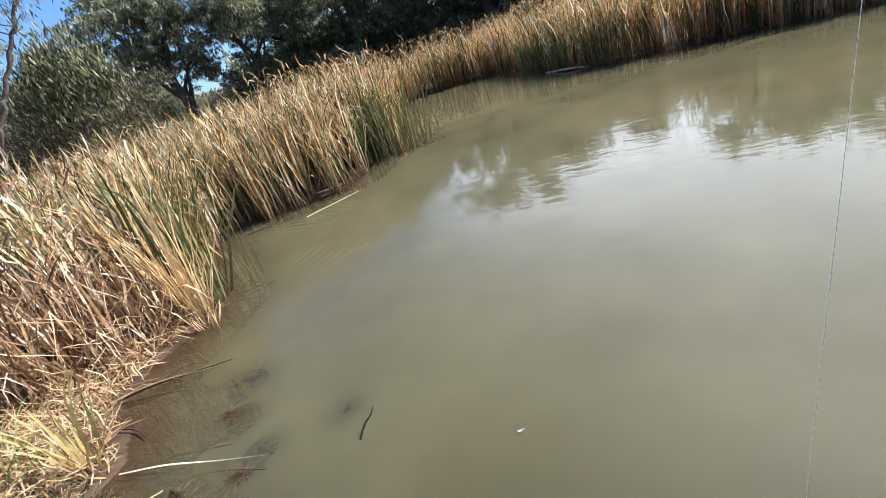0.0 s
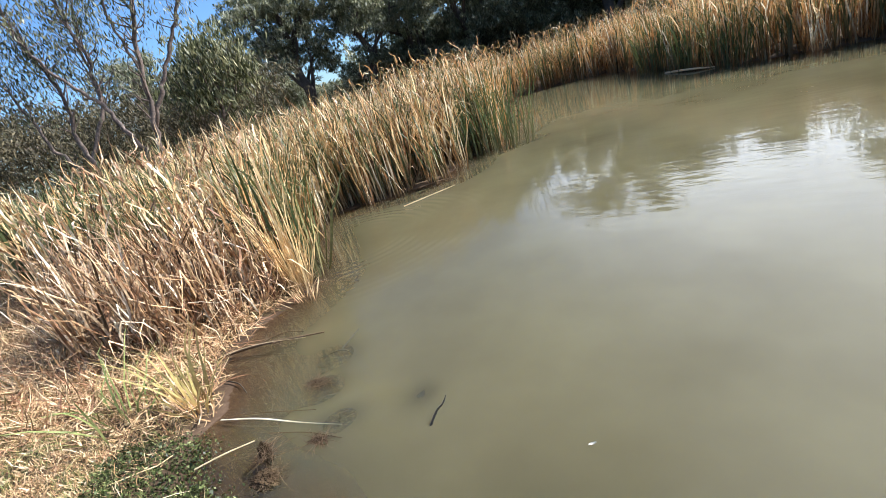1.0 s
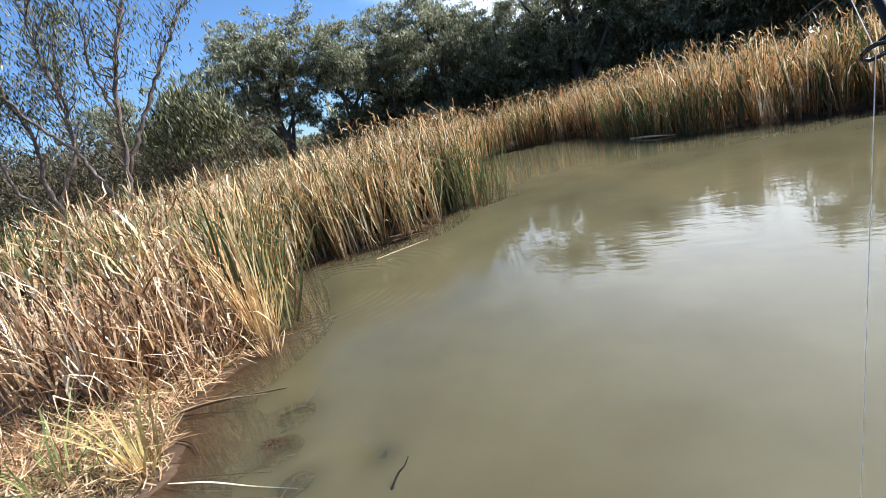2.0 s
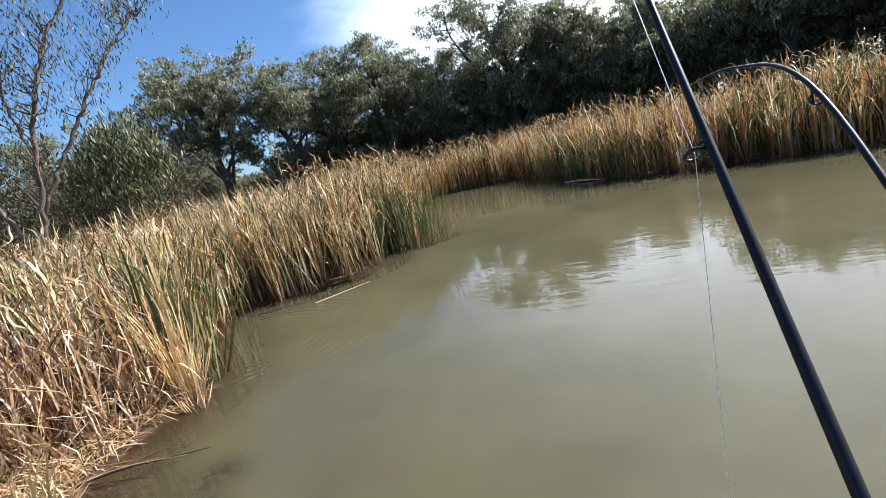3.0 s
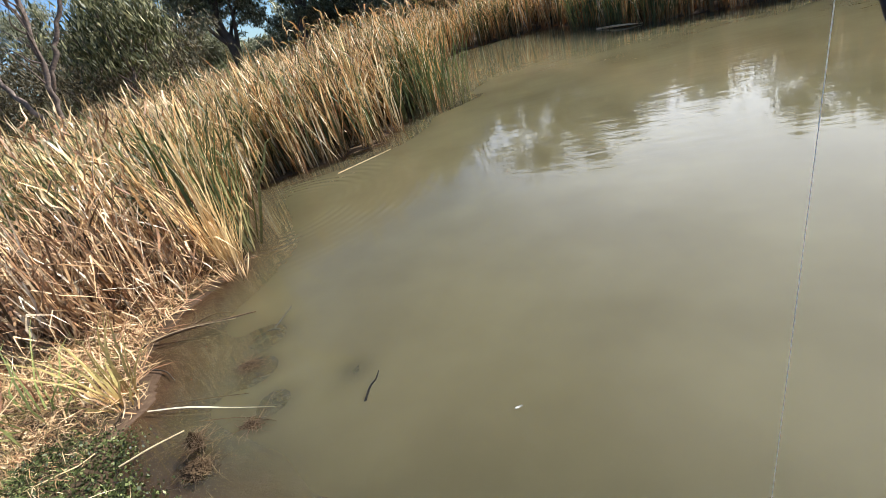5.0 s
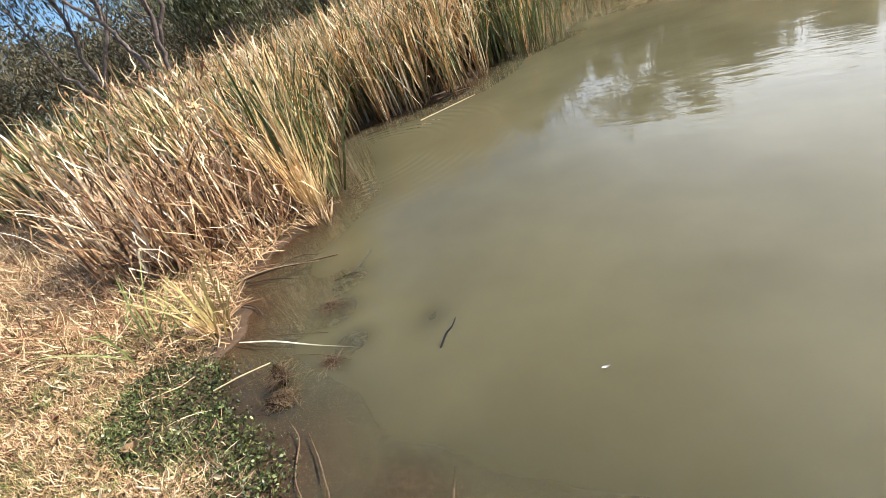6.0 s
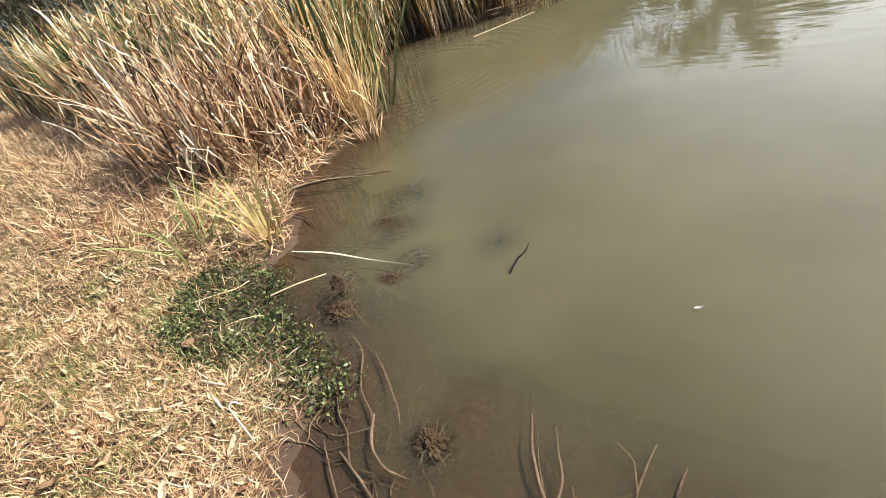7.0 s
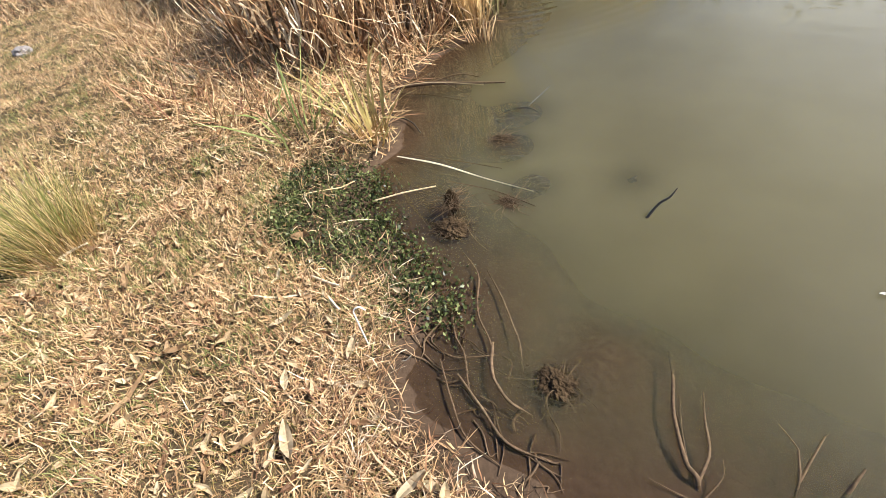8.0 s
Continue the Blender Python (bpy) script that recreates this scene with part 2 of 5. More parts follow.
def ground_material():
    m, n, l = node_mat("bank_ground")
    out, p = n.new("ShaderNodeOutputMaterial"), n.new("ShaderNodeBsdfPrincipled")
    co = n.new("ShaderNodeTexCoord")
    big, fine = n.new("ShaderNodeTexNoise"), n.new("ShaderNodeTexNoise")
    big.inputs["Scale"].default_value, big.inputs["Detail"].default_value = 1.3, 6
    fine.inputs["Scale"].default_value, fine.inputs["Detail"].default_value = 38, 7
    fine.inputs["Roughness"].default_value = 0.7
    dry = ramp_node(n, [(0.3, (0.026, 0.017, 0.010)), (0.48, (0.055, 0.038, 0.021)), (0.62, (0.13, 0.092, 0.05)), (0.78, (0.09, 0.07, 0.035))])
    mud = ramp_node(n, [(0.3, (0.034, 0.021, 0.012)), (0.55, (0.072, 0.045, 0.027)), (0.75, (0.13, 0.085, 0.052))])
    add = n.new("ShaderNodeMath")
    add.operation = "MULTIPLY_ADD"
    add.inputs[1].default_value = 0.5
    halfb = n.new("ShaderNodeMath")
    halfb.operation = "MULTIPLY"
    halfb.inputs[1].default_value = 0.5
    at = n.new("ShaderNodeAttribute")
    at.attribute_name = "inland"
    wob = n.new("ShaderNodeMath")
    wob.operation = "MULTIPLY_ADD"
    wob.inputs[1].default_value = 0.35
    edge = ramp_node(n, [(0.20, (0, 0, 0)), (0.36, (1, 1, 1))])
    mixc = n.new("ShaderNodeMixRGB")
    rough = ramp_node(n, [(0.0, (0.65, 0.65, 0.65)), (1.0, (0.95, 0.95, 0.95))])
    bump = n.new("ShaderNodeBump")
    bump.inputs["Strength"].default_value, bump.inputs["Distance"].default_value = 0.4, 0.015
    for t in (big, fine):
        l.new(co.outputs["Object"], t.inputs["Vector"])
    l.new(big.outputs["Fac"], halfb.inputs[0])
    l.new(fine.outputs["Fac"], add.inputs[0])
    l.new(halfb.outputs[0], add.inputs[2])
    l.new(add.outputs[0], dry.inputs["Fac"])
    l.new(add.outputs[0], mud.inputs["Fac"])
    l.new(fine.outputs["Fac"], wob.inputs[0])
    l.new(at.outputs["Fac"], wob.inputs[2])
    l.new(wob.outputs[0], edge.inputs["Fac"])
    l.new(edge.outputs["Color"], mixc.inputs["Fac"])
    l.new(mud.outputs["Color"], mixc.inputs["Color1"])
    l.new(dry.outputs["Color"], mixc.inputs["Color2"])
    l.new(mixc.outputs["Color"], p.inputs["Base Color"])
    l.new(edge.outputs["Color"], rough.inputs["Fac"])
    l.new(rough.outputs["Color"], p.inputs["Roughness"])
    p.inputs["Specular IOR Level"].default_value = 0.12
    l.new(fine.outputs["Fac"], bump.inputs["Height"])
    l.new(bump.outputs["Normal"], p.inputs["Normal"])
    l.new(p.outputs["BSDF"], out.inputs["Surface"])
    return m


RIPPLE = (-4.2, 4.7)   # where a swirl by the reeds sends out rings


def water_material():
    """Murky water: the deeper it is the less of the bed shows; a wavy, mirror-like surface over a silty body."""
    m, n, l = node_mat("murky_water")
    out = n.new("ShaderNodeOutputMaterial")
    silt, clear, gloss = n.new("ShaderNodeSubsurfaceScattering"), n.new("ShaderNodeBsdfTransparent"), n.new("ShaderNodeBsdfGlossy")
    body, top = n.new("ShaderNodeMixShader"), n.new("ShaderNodeMixShader")
    clear.inputs["Color"].default_value = (0.86, 0.82, 0.75, 1)
    silt.falloff = "BURLEY"
    silt.inputs["Scale"].default_value = 0.12
    silt.inputs["Radius"].default_value = (1.0, 0.9, 0.6)
    gloss.inputs["Roughness"].default_value = 0.02
    fres = n.new("ShaderNodeFresnel")
    fres.inputs["IOR"].default_value = 1.33
    co = n.new("ShaderNodeTexCoord")
    cloud = n.new("ShaderNodeTexNoise")
    cloud.inputs["Scale"].default_value, cloud.inputs["Detail"].default_value = 0.9, 4
    col = ramp_node(n, [(0.3, (0.068, 0.058, 0.029)), (0.7, (0.094, 0.082, 0.042))])
    l.new(co.outputs["Object"], cloud.inputs["Vector"])
    l.new(cloud.outputs["Fac"], col.inputs["Fac"])
    l.new(col.outputs["Color"], silt.inputs["Color"])
    at = n.new("ShaderNodeAttribute")
    at.attribute_name = "murk"
    l.new(at.outputs["Fac"], body.inputs["Fac"])
    l.new(clear.outputs["BSDF"], body.inputs[1])
    l.new(silt.outputs[0], body.inputs[2])
    # wind ripples, stronger in the open
    mp = n.new("ShaderNodeMapping")
    mp.inputs["Rotation"].default_value = (0, 0, radians(20))
    mp.inputs["Scale"].default_value = (0.5, 1.45, 1.0)
    wv = n.new("ShaderNodeTexNoise")
    wv.inputs["Scale"].default_value, wv.inputs["Detail"].default_value, wv.inputs["Roughness"].default_value = 4.6, 3, 0.5
    br = n.new("ShaderNodeTexNoise")
    br.inputs["Scale"].default_value, br.inputs["Detail"].default_value = 0.35, 2
    brr = ramp_node(n, [(0.38, (0.15, 0.15, 0.15)), (0.62, (1, 1, 1))])
    wm = n.new("ShaderNodeMath")
    wm.operation = "MULTIPLY"
    open_at = n.new("ShaderNodeAttribute")
    open_at.attribute_name = "open_water"
    wm2 = n.new("ShaderNodeMath")
    wm2.operation = "MULTIPLY"
    l.new(co.outputs["Object"], mp.inputs["Vector"])
    l.new(mp.outputs["Vector"], wv.inputs["Vector"])
    l.new(co.outputs["Object"], br.inputs["Vector"])
    l.new(br.outputs["Fac"], brr.inputs["Fac"])
    l.new(wv.outputs["Fac"], wm.inputs[0])
    l.new(brr.outputs["Color"], wm.inputs[1])
    l.new(wm.outputs[0], wm2.inputs[0])
    l.new(open_at.outputs["Fac"], wm2.inputs[1])
    # rings
    cen = n.new("ShaderNodeVectorMath")
    cen.operation = "DISTANCE"
    cen.inputs[1].default_value = (*RIPPLE, 0)
    sn = n.new("ShaderNodeMath")
    sn.operation = "MULTIPLY"
    sn.inputs[1].default_value = 50.0
    si = n.new("ShaderNodeMath")
    si.operation = "SINE"
    env = ramp_node(n, [(0.0, (0, 0, 0)), (0.2, (0, 0, 0)), (0.38, (1, 1, 1)), (0.55, (0.7, 0.7, 0.7)), (0.8, (0, 0, 0))])
    half = n.new("ShaderNodeMath")
    half.operation = "MULTIPLY"
    half.inputs[1].default_value = 0.4
    rm = n.new("ShaderNodeMath")
    rm.operation = "MULTIPLY"
    rs = n.new("ShaderNodeMath")
    rs.operation = "MULTIPLY_ADD"
    rs.inputs[1].default_value = 0.75
    l.new(co.outputs["Object"], cen.inputs[0])
    l.new(cen.outputs["Value"], sn.inputs[0])
    l.new(sn.outputs[0], si.inputs[0])
    l.new(cen.outputs["Value"], half.inputs[0])
    l.new(half.outputs[0], env.inputs["Fac"])
    l.new(si.outputs[0], rm.inputs[0])
    gap = ramp_node(n, [(0.44, (0.05, 0.05, 0.05)), (0.6, (1, 1, 1))])
    part_ring = n.new("ShaderNodeMath")
    part_ring.operation = "MULTIPLY"
    l.new(cloud.outputs["Fac"], gap.inputs["Fac"])
    l.new(env.outputs["Color"], part_ring.inputs[0])
    l.new(gap.outputs["Color"], part_ring.inputs[1])
    l.new(part_ring.outputs[0], rm.inputs[1])
    l.new(rm.outputs[0], rs.inputs[0])
    l.new(wm2.outputs[0], rs.inputs[2])
    bump = n.new("ShaderNodeBump")
    bump.inputs["Strength"].default_value, bump.inputs["Distance"].default_value = 1.0, 0.0062
    l.new(rs.outputs[0], bump.inputs["Height"])
    l.new(bump.outputs["Normal"], gloss.inputs["Normal"])
    l.new(bump.outputs["Normal"], fres.inputs["Normal"])
    l.new(fres.outputs["Fac"], top.inputs["Fac"])
    l.new(body.outputs["Shader"], top.inputs[1])
    l.new(gloss.outputs["BSDF"], top.inputs[2])
    l.new(top.outputs["Shader"], out.inputs["Surface"])
    return m


m_ground = ground_material()
m_water = water_material()

# ---- mesh helpers ----
rng = np.random.default_rng(7)


def np_mesh(name, verts, faces, attrs=None, smooth=False):
    """A mesh from arrays: verts (n, 3), faces (m, k), and point attributes."""
    me = bpy.data.meshes.new(name)
    verts, faces = np.asarray(verts, np.float32).reshape(-1, 3), np.asarray(faces, np.int32)
    k = faces.shape[1]
    me.vertices.add(len(verts))
    me.vertices.foreach_set("co", verts.ravel())
    me.loops.add(faces.size)
    me.loops.foreach_set("vertex_index", faces.ravel())
    me.polygons.add(len(faces))
    me.polygons.foreach_set("loop_start", np.arange(0, faces.size, k, dtype=np.int32))
    me.polygons.foreach_set("use_smooth", np.full(len(faces), smooth))
    me.update(calc_edges=True)
    for key, values in (attrs or {}).items():
        a = me.attributes.new(key, "FLOAT", "POINT")
        a.data.foreach_set("value", np.asarray(values, np.float32).ravel())
    me.validate()
    return me


def put(name, me, material, parent=None, label=""):
    ob = new(name, me)
    if not me.materials:
        me.materials.append(material)
    if parent:
        ob.parent = parent
    if label:
        ob["label"] = label
    return ob


def part(name, bm, material, parent, label=""):
    me = bpy.data.meshes.new(name)
    bm.to_mesh(me)
    bm.free()
    return put(name, me, material, parent, label)


def thing(name, place, label, category, group="", kind=""):
    ob = new(name)
    ob.empty_display_size = 0.1
    ob.location = place
    return tagged(ob, label, category, group, kind)


def smooth_path(points, steps=6):
    """A Catmull-Rom curve through points."""
    p = np.asarray(points, float)
    p = np.vstack([2 * p[0] - p[1], p, 2 * p[-1] - p[-2]])
    res = []
    for i in range(1, len(p) - 2):
        for t in np.arange(steps) / steps:
            a, b, c, d = p[i - 1], p[i], p[i + 1], p[i + 2]
            res.append(0.5 * (2 * b + (c - a) * t + (2 * a - 5 * b + 4 * c - d) * t * t + (3 * b - a - 3 * c + d) * t ** 3))
    res.append(p[-2])
    return np.array(res)


def tube_arrays(path, radii, sides=7, lumpy=0.0, start=0):
    """Verts and quads of a tapered tube along path."""
    path = np.asarray(path, float)
    k = len(path)
    radii = np.interp(np.linspace(0, 1, k), np.linspace(0, 1, len(radii)), radii)
    tan = np.gradient(path, axis=0)
    tan /= np.linalg.norm(tan, axis=1)[:, None] + 1e-9
    ref = np.array((0.31, 0.87, 0.38)) if abs(tan[0] @ np.array((0.31, 0.87, 0.38))) < 0.85 else np.array((0.9, -0.2, 0.3))
    u = np.cross(tan, ref)
    u /= np.linalg.norm(u, axis=1)[:, None] + 1e-9
    v = np.cross(tan, u)
    ang = np.arange(sides) / sides * 2 * math.pi
    rad = radii[:, None] * (1 + lumpy * rng.normal(size=(k, sides)))
    ring = path[:, None] + rad[..., None] * (np.cos(ang)[None, :, None] * u[:, None] + np.sin(ang)[None, :, None] * v[:, None])
    i, j = np.meshgrid(np.arange(k - 1), np.arange(sides), indexing="ij")
    f = np.stack([i * sides + j, i * sides + (j + 1) % sides, (i + 1) * sides + (j + 1) % sides, (i + 1) * sides + j], -1).reshape(-1, 4)
    return ring.reshape(-1, 3), f + start


def tubes_mesh(name, specs, sides=7, lumpy=0.0):
    """One mesh of several tubes: specs of (path, radii)."""
    vs, fs, start = [], [], 0
    for path, radii in specs:
        v, f = tube_arrays(path, radii, sides, lumpy, start)
        vs.append(v)
        fs.append(f)
        start += len(v)
    return np_mesh(name, np.vstack(vs), np.vstack(fs), smooth=True)


def blades_mesh(name, base, length, width, azimuth, tilt, bend, segs=5, power=1.6, kink=None, twist=None, rough=0.10):
    """Many grass-like blades, each a tapered strip: tilt from upright at the foot and bend towards the tip in radians, kink: share of length at which it snaps over."""
    n_b = len(base)
    s = (np.arange(segs) + 0.5) / segs
    th = tilt[:, None] + bend[:, None] * s[None] ** power
    th = th + rng.normal(0, rough, th.shape)
    if kink is not None:
        th = th + np.where(s[None] > kink[:, None], rng.uniform(0.7, 2.5, n_b)[:, None], 0.0)
    step = (length / segs)[:, None, None]
    turn = np.broadcast_to(azimuth[:, None], th.shape) + rng.normal(0, rough * 1.5, th.shape)
    if kink is not None:
        turn = turn + np.where(s[None] > kink[:, None], rng.normal(0, 1.1, n_b)[:, None], 0.0)
    d = np.stack([np.sin(th) * np.cos(turn), np.sin(th) * np.sin(turn), np.cos(th)], -1) * step
    pts = np.concatenate([np.zeros((n_b, 1, 3)), np.cumsum(d, 1)], 1) + base[:, None]
    psi = azimuth + math.pi / 2 + (rng.normal(0, 0.7, n_b) if twist is None else twist)
    side = np.stack([np.cos(psi), np.sin(psi), np.zeros(n_b)], -1)
    along = np.arange(segs + 1) / segs
    prof = np.interp(along, [0, 0.3, 0.75, 1], [0.75, 1.0, 0.7, 0.06])
    off = side[:, None] * (width[:, None] * prof[None] / 2)[..., None]
    v = np.stack([pts - off, pts + off], 2)
    i = np.arange(n_b)[:, None] * (segs + 1) * 2 + np.arange(segs)[None] * 2
    f = np.stack([i, i + 1, i + 3, i + 2], -1).reshape(-1, 4)
    al = np.repeat(np.tile(along, n_b), 2)
    return np_mesh(name, v, f, {"along": al})


def leaves_mesh(name, centre, length, width, droop=0.6):
    """Many lance-shaped leaves, each one folded rhombus; droop: how far they hang."""
    n_l = len(centre)
    d = rng.normal(size=(n_l, 3))
    d[:, 2] -= droop * 2
    d /= np.linalg.norm(d, axis=1)[:, None]
    u = np.cross(d, rng.normal(size=(n_l, 3)))
    u /= np.linalg.norm(u, axis=1)[:, None]
    ln, wd = length[:, None], width[:, None]
    v = np.stack([centre - d * ln / 2, centre - d * ln * 0.08 + u * wd / 2, centre + d * ln / 2, centre - d * ln * 0.08 - u * wd / 2], 1)
    f = np.arange(n_l * 4).reshape(-1, 4)
    return np_mesh(name, v, f)


# ---- the bank, the bed and the water ----
SHORE = np.array([(12, -0.5), (3, 0.5), (0.5, 0.8), (-0.8, 0.85), (-1.25, 0.80), (-1.55, 0.70), (-1.75, 0.63), (-1.95, 0.66), (-2.12, 0.75),
                  (-2.2, 0.9), (-2.3, 1.1), (-2.6, 1.15), (-2.95, 1.3), (-3.28, 1.56), (-3.3, 1.86), (-3.65, 2.16), (-3.92, 2.5), (-3.9, 3.05),
                  (-3.93, 3.5), (-4.75, 4.45), (-5.4, 5.3), (-5.65, 5.8), (-5.25, 6.2), (-4.5, 6.75), (-4.0, 7.1), (-4.05, 8.6), (-3.7, 8.95),
                  (-4.2, 11), (-6, 14.4), (-5.7, 18.2), (-4.4, 18.6), (-2.4, 19), (-1.3, 16.8), (0.9, 13), (3, 11.9), (4.4, 11.3), (5.9, 11),
                  (9, 10), (13, 7), (14, 3)], float)


def inland(x, y):
    """Distance to the waterline: above nought on land, below it in the water."""
    p = np.stack([np.ravel(x), np.ravel(y)], -1).astype(float)
    best, inside = np.full(len(p), 1e9), np.zeros(len(p), bool)
    for a, b in zip(SHORE, np.roll(SHORE, -1, 0)):
        ab = b - a
        t = np.clip(((p - a) @ ab) / (ab @ ab), 0, 1)
        best = np.minimum(best, np.hypot(*(p - a - t[:, None] * ab).T))
        cross = (a[1] > p[:, 1]) != (b[1] > p[:, 1])
        with np.errstate(divide="ignore", invalid="ignore"):
            xi = a[0] + (p[:, 1] - a[1]) / (b[1] - a[1]) * ab[0]
        inside ^= cross & (p[:, 0] < xi)
    d = np.where(inside, -best, best)
    d = d + 0.035 * np.sin(p[:, 0] * 9 + np.sin(p[:, 1] * 7)) * np.exp(-np.abs(d) * 3)
    return d.reshape(np.shape(x))


def height(x, y, d=None):
    d = inland(x, y) if d is None else d
    bumps = 0.012 * np.sin(x * 5.3 + 1.3 * np.sin(y * 4.1)) * np.sin(y * 6.1 + np.sin(x * 3.3)) + 0.006 * np.sin(x * 17 + y * 11) * np.sin(y * 19 - x * 7)
    land = 0.005 + 0.11 * (1 - np.exp(-np.maximum(d, 0) / 0.5)) + 0.012 * np.minimum(np.maximum(d, 0), 20) + bumps * np.clip(d * 3, 0.15, 1.2)
    a = np.maximum(-d, 0)
    mound = np.zeros_like(a)
    for mx, my, mr in ((-2.78, 2.45, 0.22), (-2.62, 2.12, 0.18), (-1.95, 2.12, 0.13), (-2.35, 1.9, 0.15), (-1.62, 1.2, 0.2)):
        mound = np.maximum(mound, np.exp(-((x - mx) ** 2 + (y - my) ** 2) / mr ** 2))
    a = a * (1 - 0.55 * mound)
    bed = -(0.075 * a + 0.25 * np.minimum(a, 1.5) ** 2 + 0.3 * np.maximum(a - 1.5, 0))
    return np.where(d > 0, land, np.maximum(bed, -1.4) + bumps * 0.4)


def graded(lo, hi, step, far, grow=1.22):
    inner = np.arange(lo, hi + step / 2, step)
    outs, s, x = [], step, 0.0
    while x < far:
        s *= grow
        x += s
        outs.append(x)
    outs = np.array(outs)
    return np.concatenate([lo - outs[::-1], inner, hi + outs])


def grid_faces(nx, ny):
    i, j = np.meshgrid(np.arange(nx - 1), np.arange(ny - 1), indexing="ij")
    return np.stack([i * ny + j, (i + 1) * ny + j, (i + 1) * ny + j + 1, i * ny + j + 1], -1).reshape(-1, 4)


gx, gy = graded(-8, 1.5, 0.05, 900), np.concatenate([graded(-0.6, 4.6, 0.05, 900)[:-40], np.arange(5, 21, 0.25), 21 * 1.2 ** np.arange(0, 21)])
gy = np.unique(np.round(gy, 4))
GX, GY = np.meshgrid(gx, gy, indexing="ij")
GD = inland(GX, GY)
ground = put("ground", np_mesh("ground", np.stack([GX, GY, height(GX, GY, GD)], -1), grid_faces(len(gx), len(gy)), {"inland": np.clip(GD, -3, 3).ravel()}, True), m_ground)
tagged(ground, "dry grassy bank running down to brown mud", "ground", kind="structure")

qx, qy = np.concatenate([np.arange(-6.2, -0.5, 0.05), np.arange(-0.5, 15, 0.25)]), np.concatenate([np.arange(0.0, 5, 0.05), np.arange(5, 20, 0.2)])
QX, QY = np.meshgrid(qx, qy, indexing="ij")
QD = inland(QX, QY)
wet_f = grid_faces(len(qx), len(qy))
wet_f = wet_f[(QD.ravel()[wet_f] < 0.03).any(1)]
deep = np.maximum(-height(QX, QY, QD), 0)
murk = np.clip(1 - np.exp(-deep * 9.0), 0, 1)
open_w = (0.006 + np.clip(-QD / 2.6, 0, 1) ** 1.6) * np.clip((QY - 1.5) / 4.0, 0.12, 1)
water = put("water", np_mesh("water", np.stack([QX, QY, np.zeros_like(QX)], -1), wet_f, {"murk": murk.ravel(), "open_water": open_w.ravel()}, True), m_water)
tagged(water, "murky olive-brown pond water reflecting trees and sky", "water", kind="structure")

# ---- reed beds ----
FRONT = np.array([(-20, 4.4), (-14, 3.9), (-11, 3.5), (-8.2, 3.1), (-6.9, 2.9), (-6.2, 2.6), (-5.7, 2.2), (-5.1, 2.05), (-4.5, 2.25), (-4.1, 2.6), (-3.85, 2.95)])


def reed_ground(x, y, d):
    return np.where(x < -3.85, y > np.interp(x, FRONT[:, 0], FRONT[:, 1]), (y > 5) & (x < 11)) & (d > -0.22)


def scatter(x0, x1, y0, y1, per_m2, keep):
    n_s = int((x1 - x0) * (y1 - y0) * per_m2)
    x, y = rng.uniform(x0, x1, n_s), rng.uniform(y0, y1, n_s)
    d = inland(x, y)
    k = keep(x, y, d)
    return x[k], y[k], d[k]


def reed_bed(name, box, per_m2, keep, tall, wide, mat, label, segs=6, lean=0.10, bent=0.5, snapped=0.12, clump=9):
    """Reeds that grow in little tufts, clump blades to each, with dark gaps between them."""
    x, y, d = scatter(*box, per_m2 / clump, lambda x, y, d: reed_ground(x, y, d) & keep(x, y, d))
    mine = rng.integers(int(clump * 0.5), int(clump * 1.5) + 1, len(x))
    x, y, own = np.repeat(x, mine), np.repeat(y, mine), np.repeat(rng.normal(0, 0.07, len(x)), mine)
    x, y = x + rng.normal(0, 0.045, len(x)), y + rng.normal(0, 0.045, len(x))
    d = inland(x, y)
    k = len(x)
    z = height(x, y, d)
    tuft = 0.5 + 0.5 * np.sin(x * 2.3 + np.sin(y * 1.7) * 2) * np.sin(y * 2.9 + np.sin(x * 1.3) * 2) + own
    ln = tall * (0.72 + 0.2 * tuft + rng.normal(0, 0.11, k)) * np.where(d < 0, 0.92, 1.0)
    ln = np.clip(ln, 0.35, tall * 1.25)
    snap = np.where(rng.random(k) < snapped, rng.uniform(0.35, 0.95, k) if lean > 0.2 else rng.uniform(0.62, 0.95, k), 2.0)
    az = np.where(rng.random(k) < (0.1 if lean > 0.2 else 0.45), rng.normal(2.5, 0.9, k), rng.uniform(0, 2 * math.pi, k))
    me = blades_mesh(name, np.stack([x, y, z - 0.03], -1), ln, wide * rng.uniform(0.45, 1.4, k), az, np.abs(rng.normal(0, lean, k)), np.abs(rng.normal(0, bent, k)), segs, 2.2 if lean > 0.2 else 4.0, snap, None, 0.2 if lean > 0.2 else 0.11)
    return tagged(put(name, me, mat), label, "reeds", kind="stuff")


near_bed = lambda x, y, d: (y < 5.2) & (x > -9) & (rng.random(len(x)) < np.where((y - np.interp(x, FRONT[:, 0], FRONT[:, 1]) < 1.6) | (d < 1.2), 1, 0.35))
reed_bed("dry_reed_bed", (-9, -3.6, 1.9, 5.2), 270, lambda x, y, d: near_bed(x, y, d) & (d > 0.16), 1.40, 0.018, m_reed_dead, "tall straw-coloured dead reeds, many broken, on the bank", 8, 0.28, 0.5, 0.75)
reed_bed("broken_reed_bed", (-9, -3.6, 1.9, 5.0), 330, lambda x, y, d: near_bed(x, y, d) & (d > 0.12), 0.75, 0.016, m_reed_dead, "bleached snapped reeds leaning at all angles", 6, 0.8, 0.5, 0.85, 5)
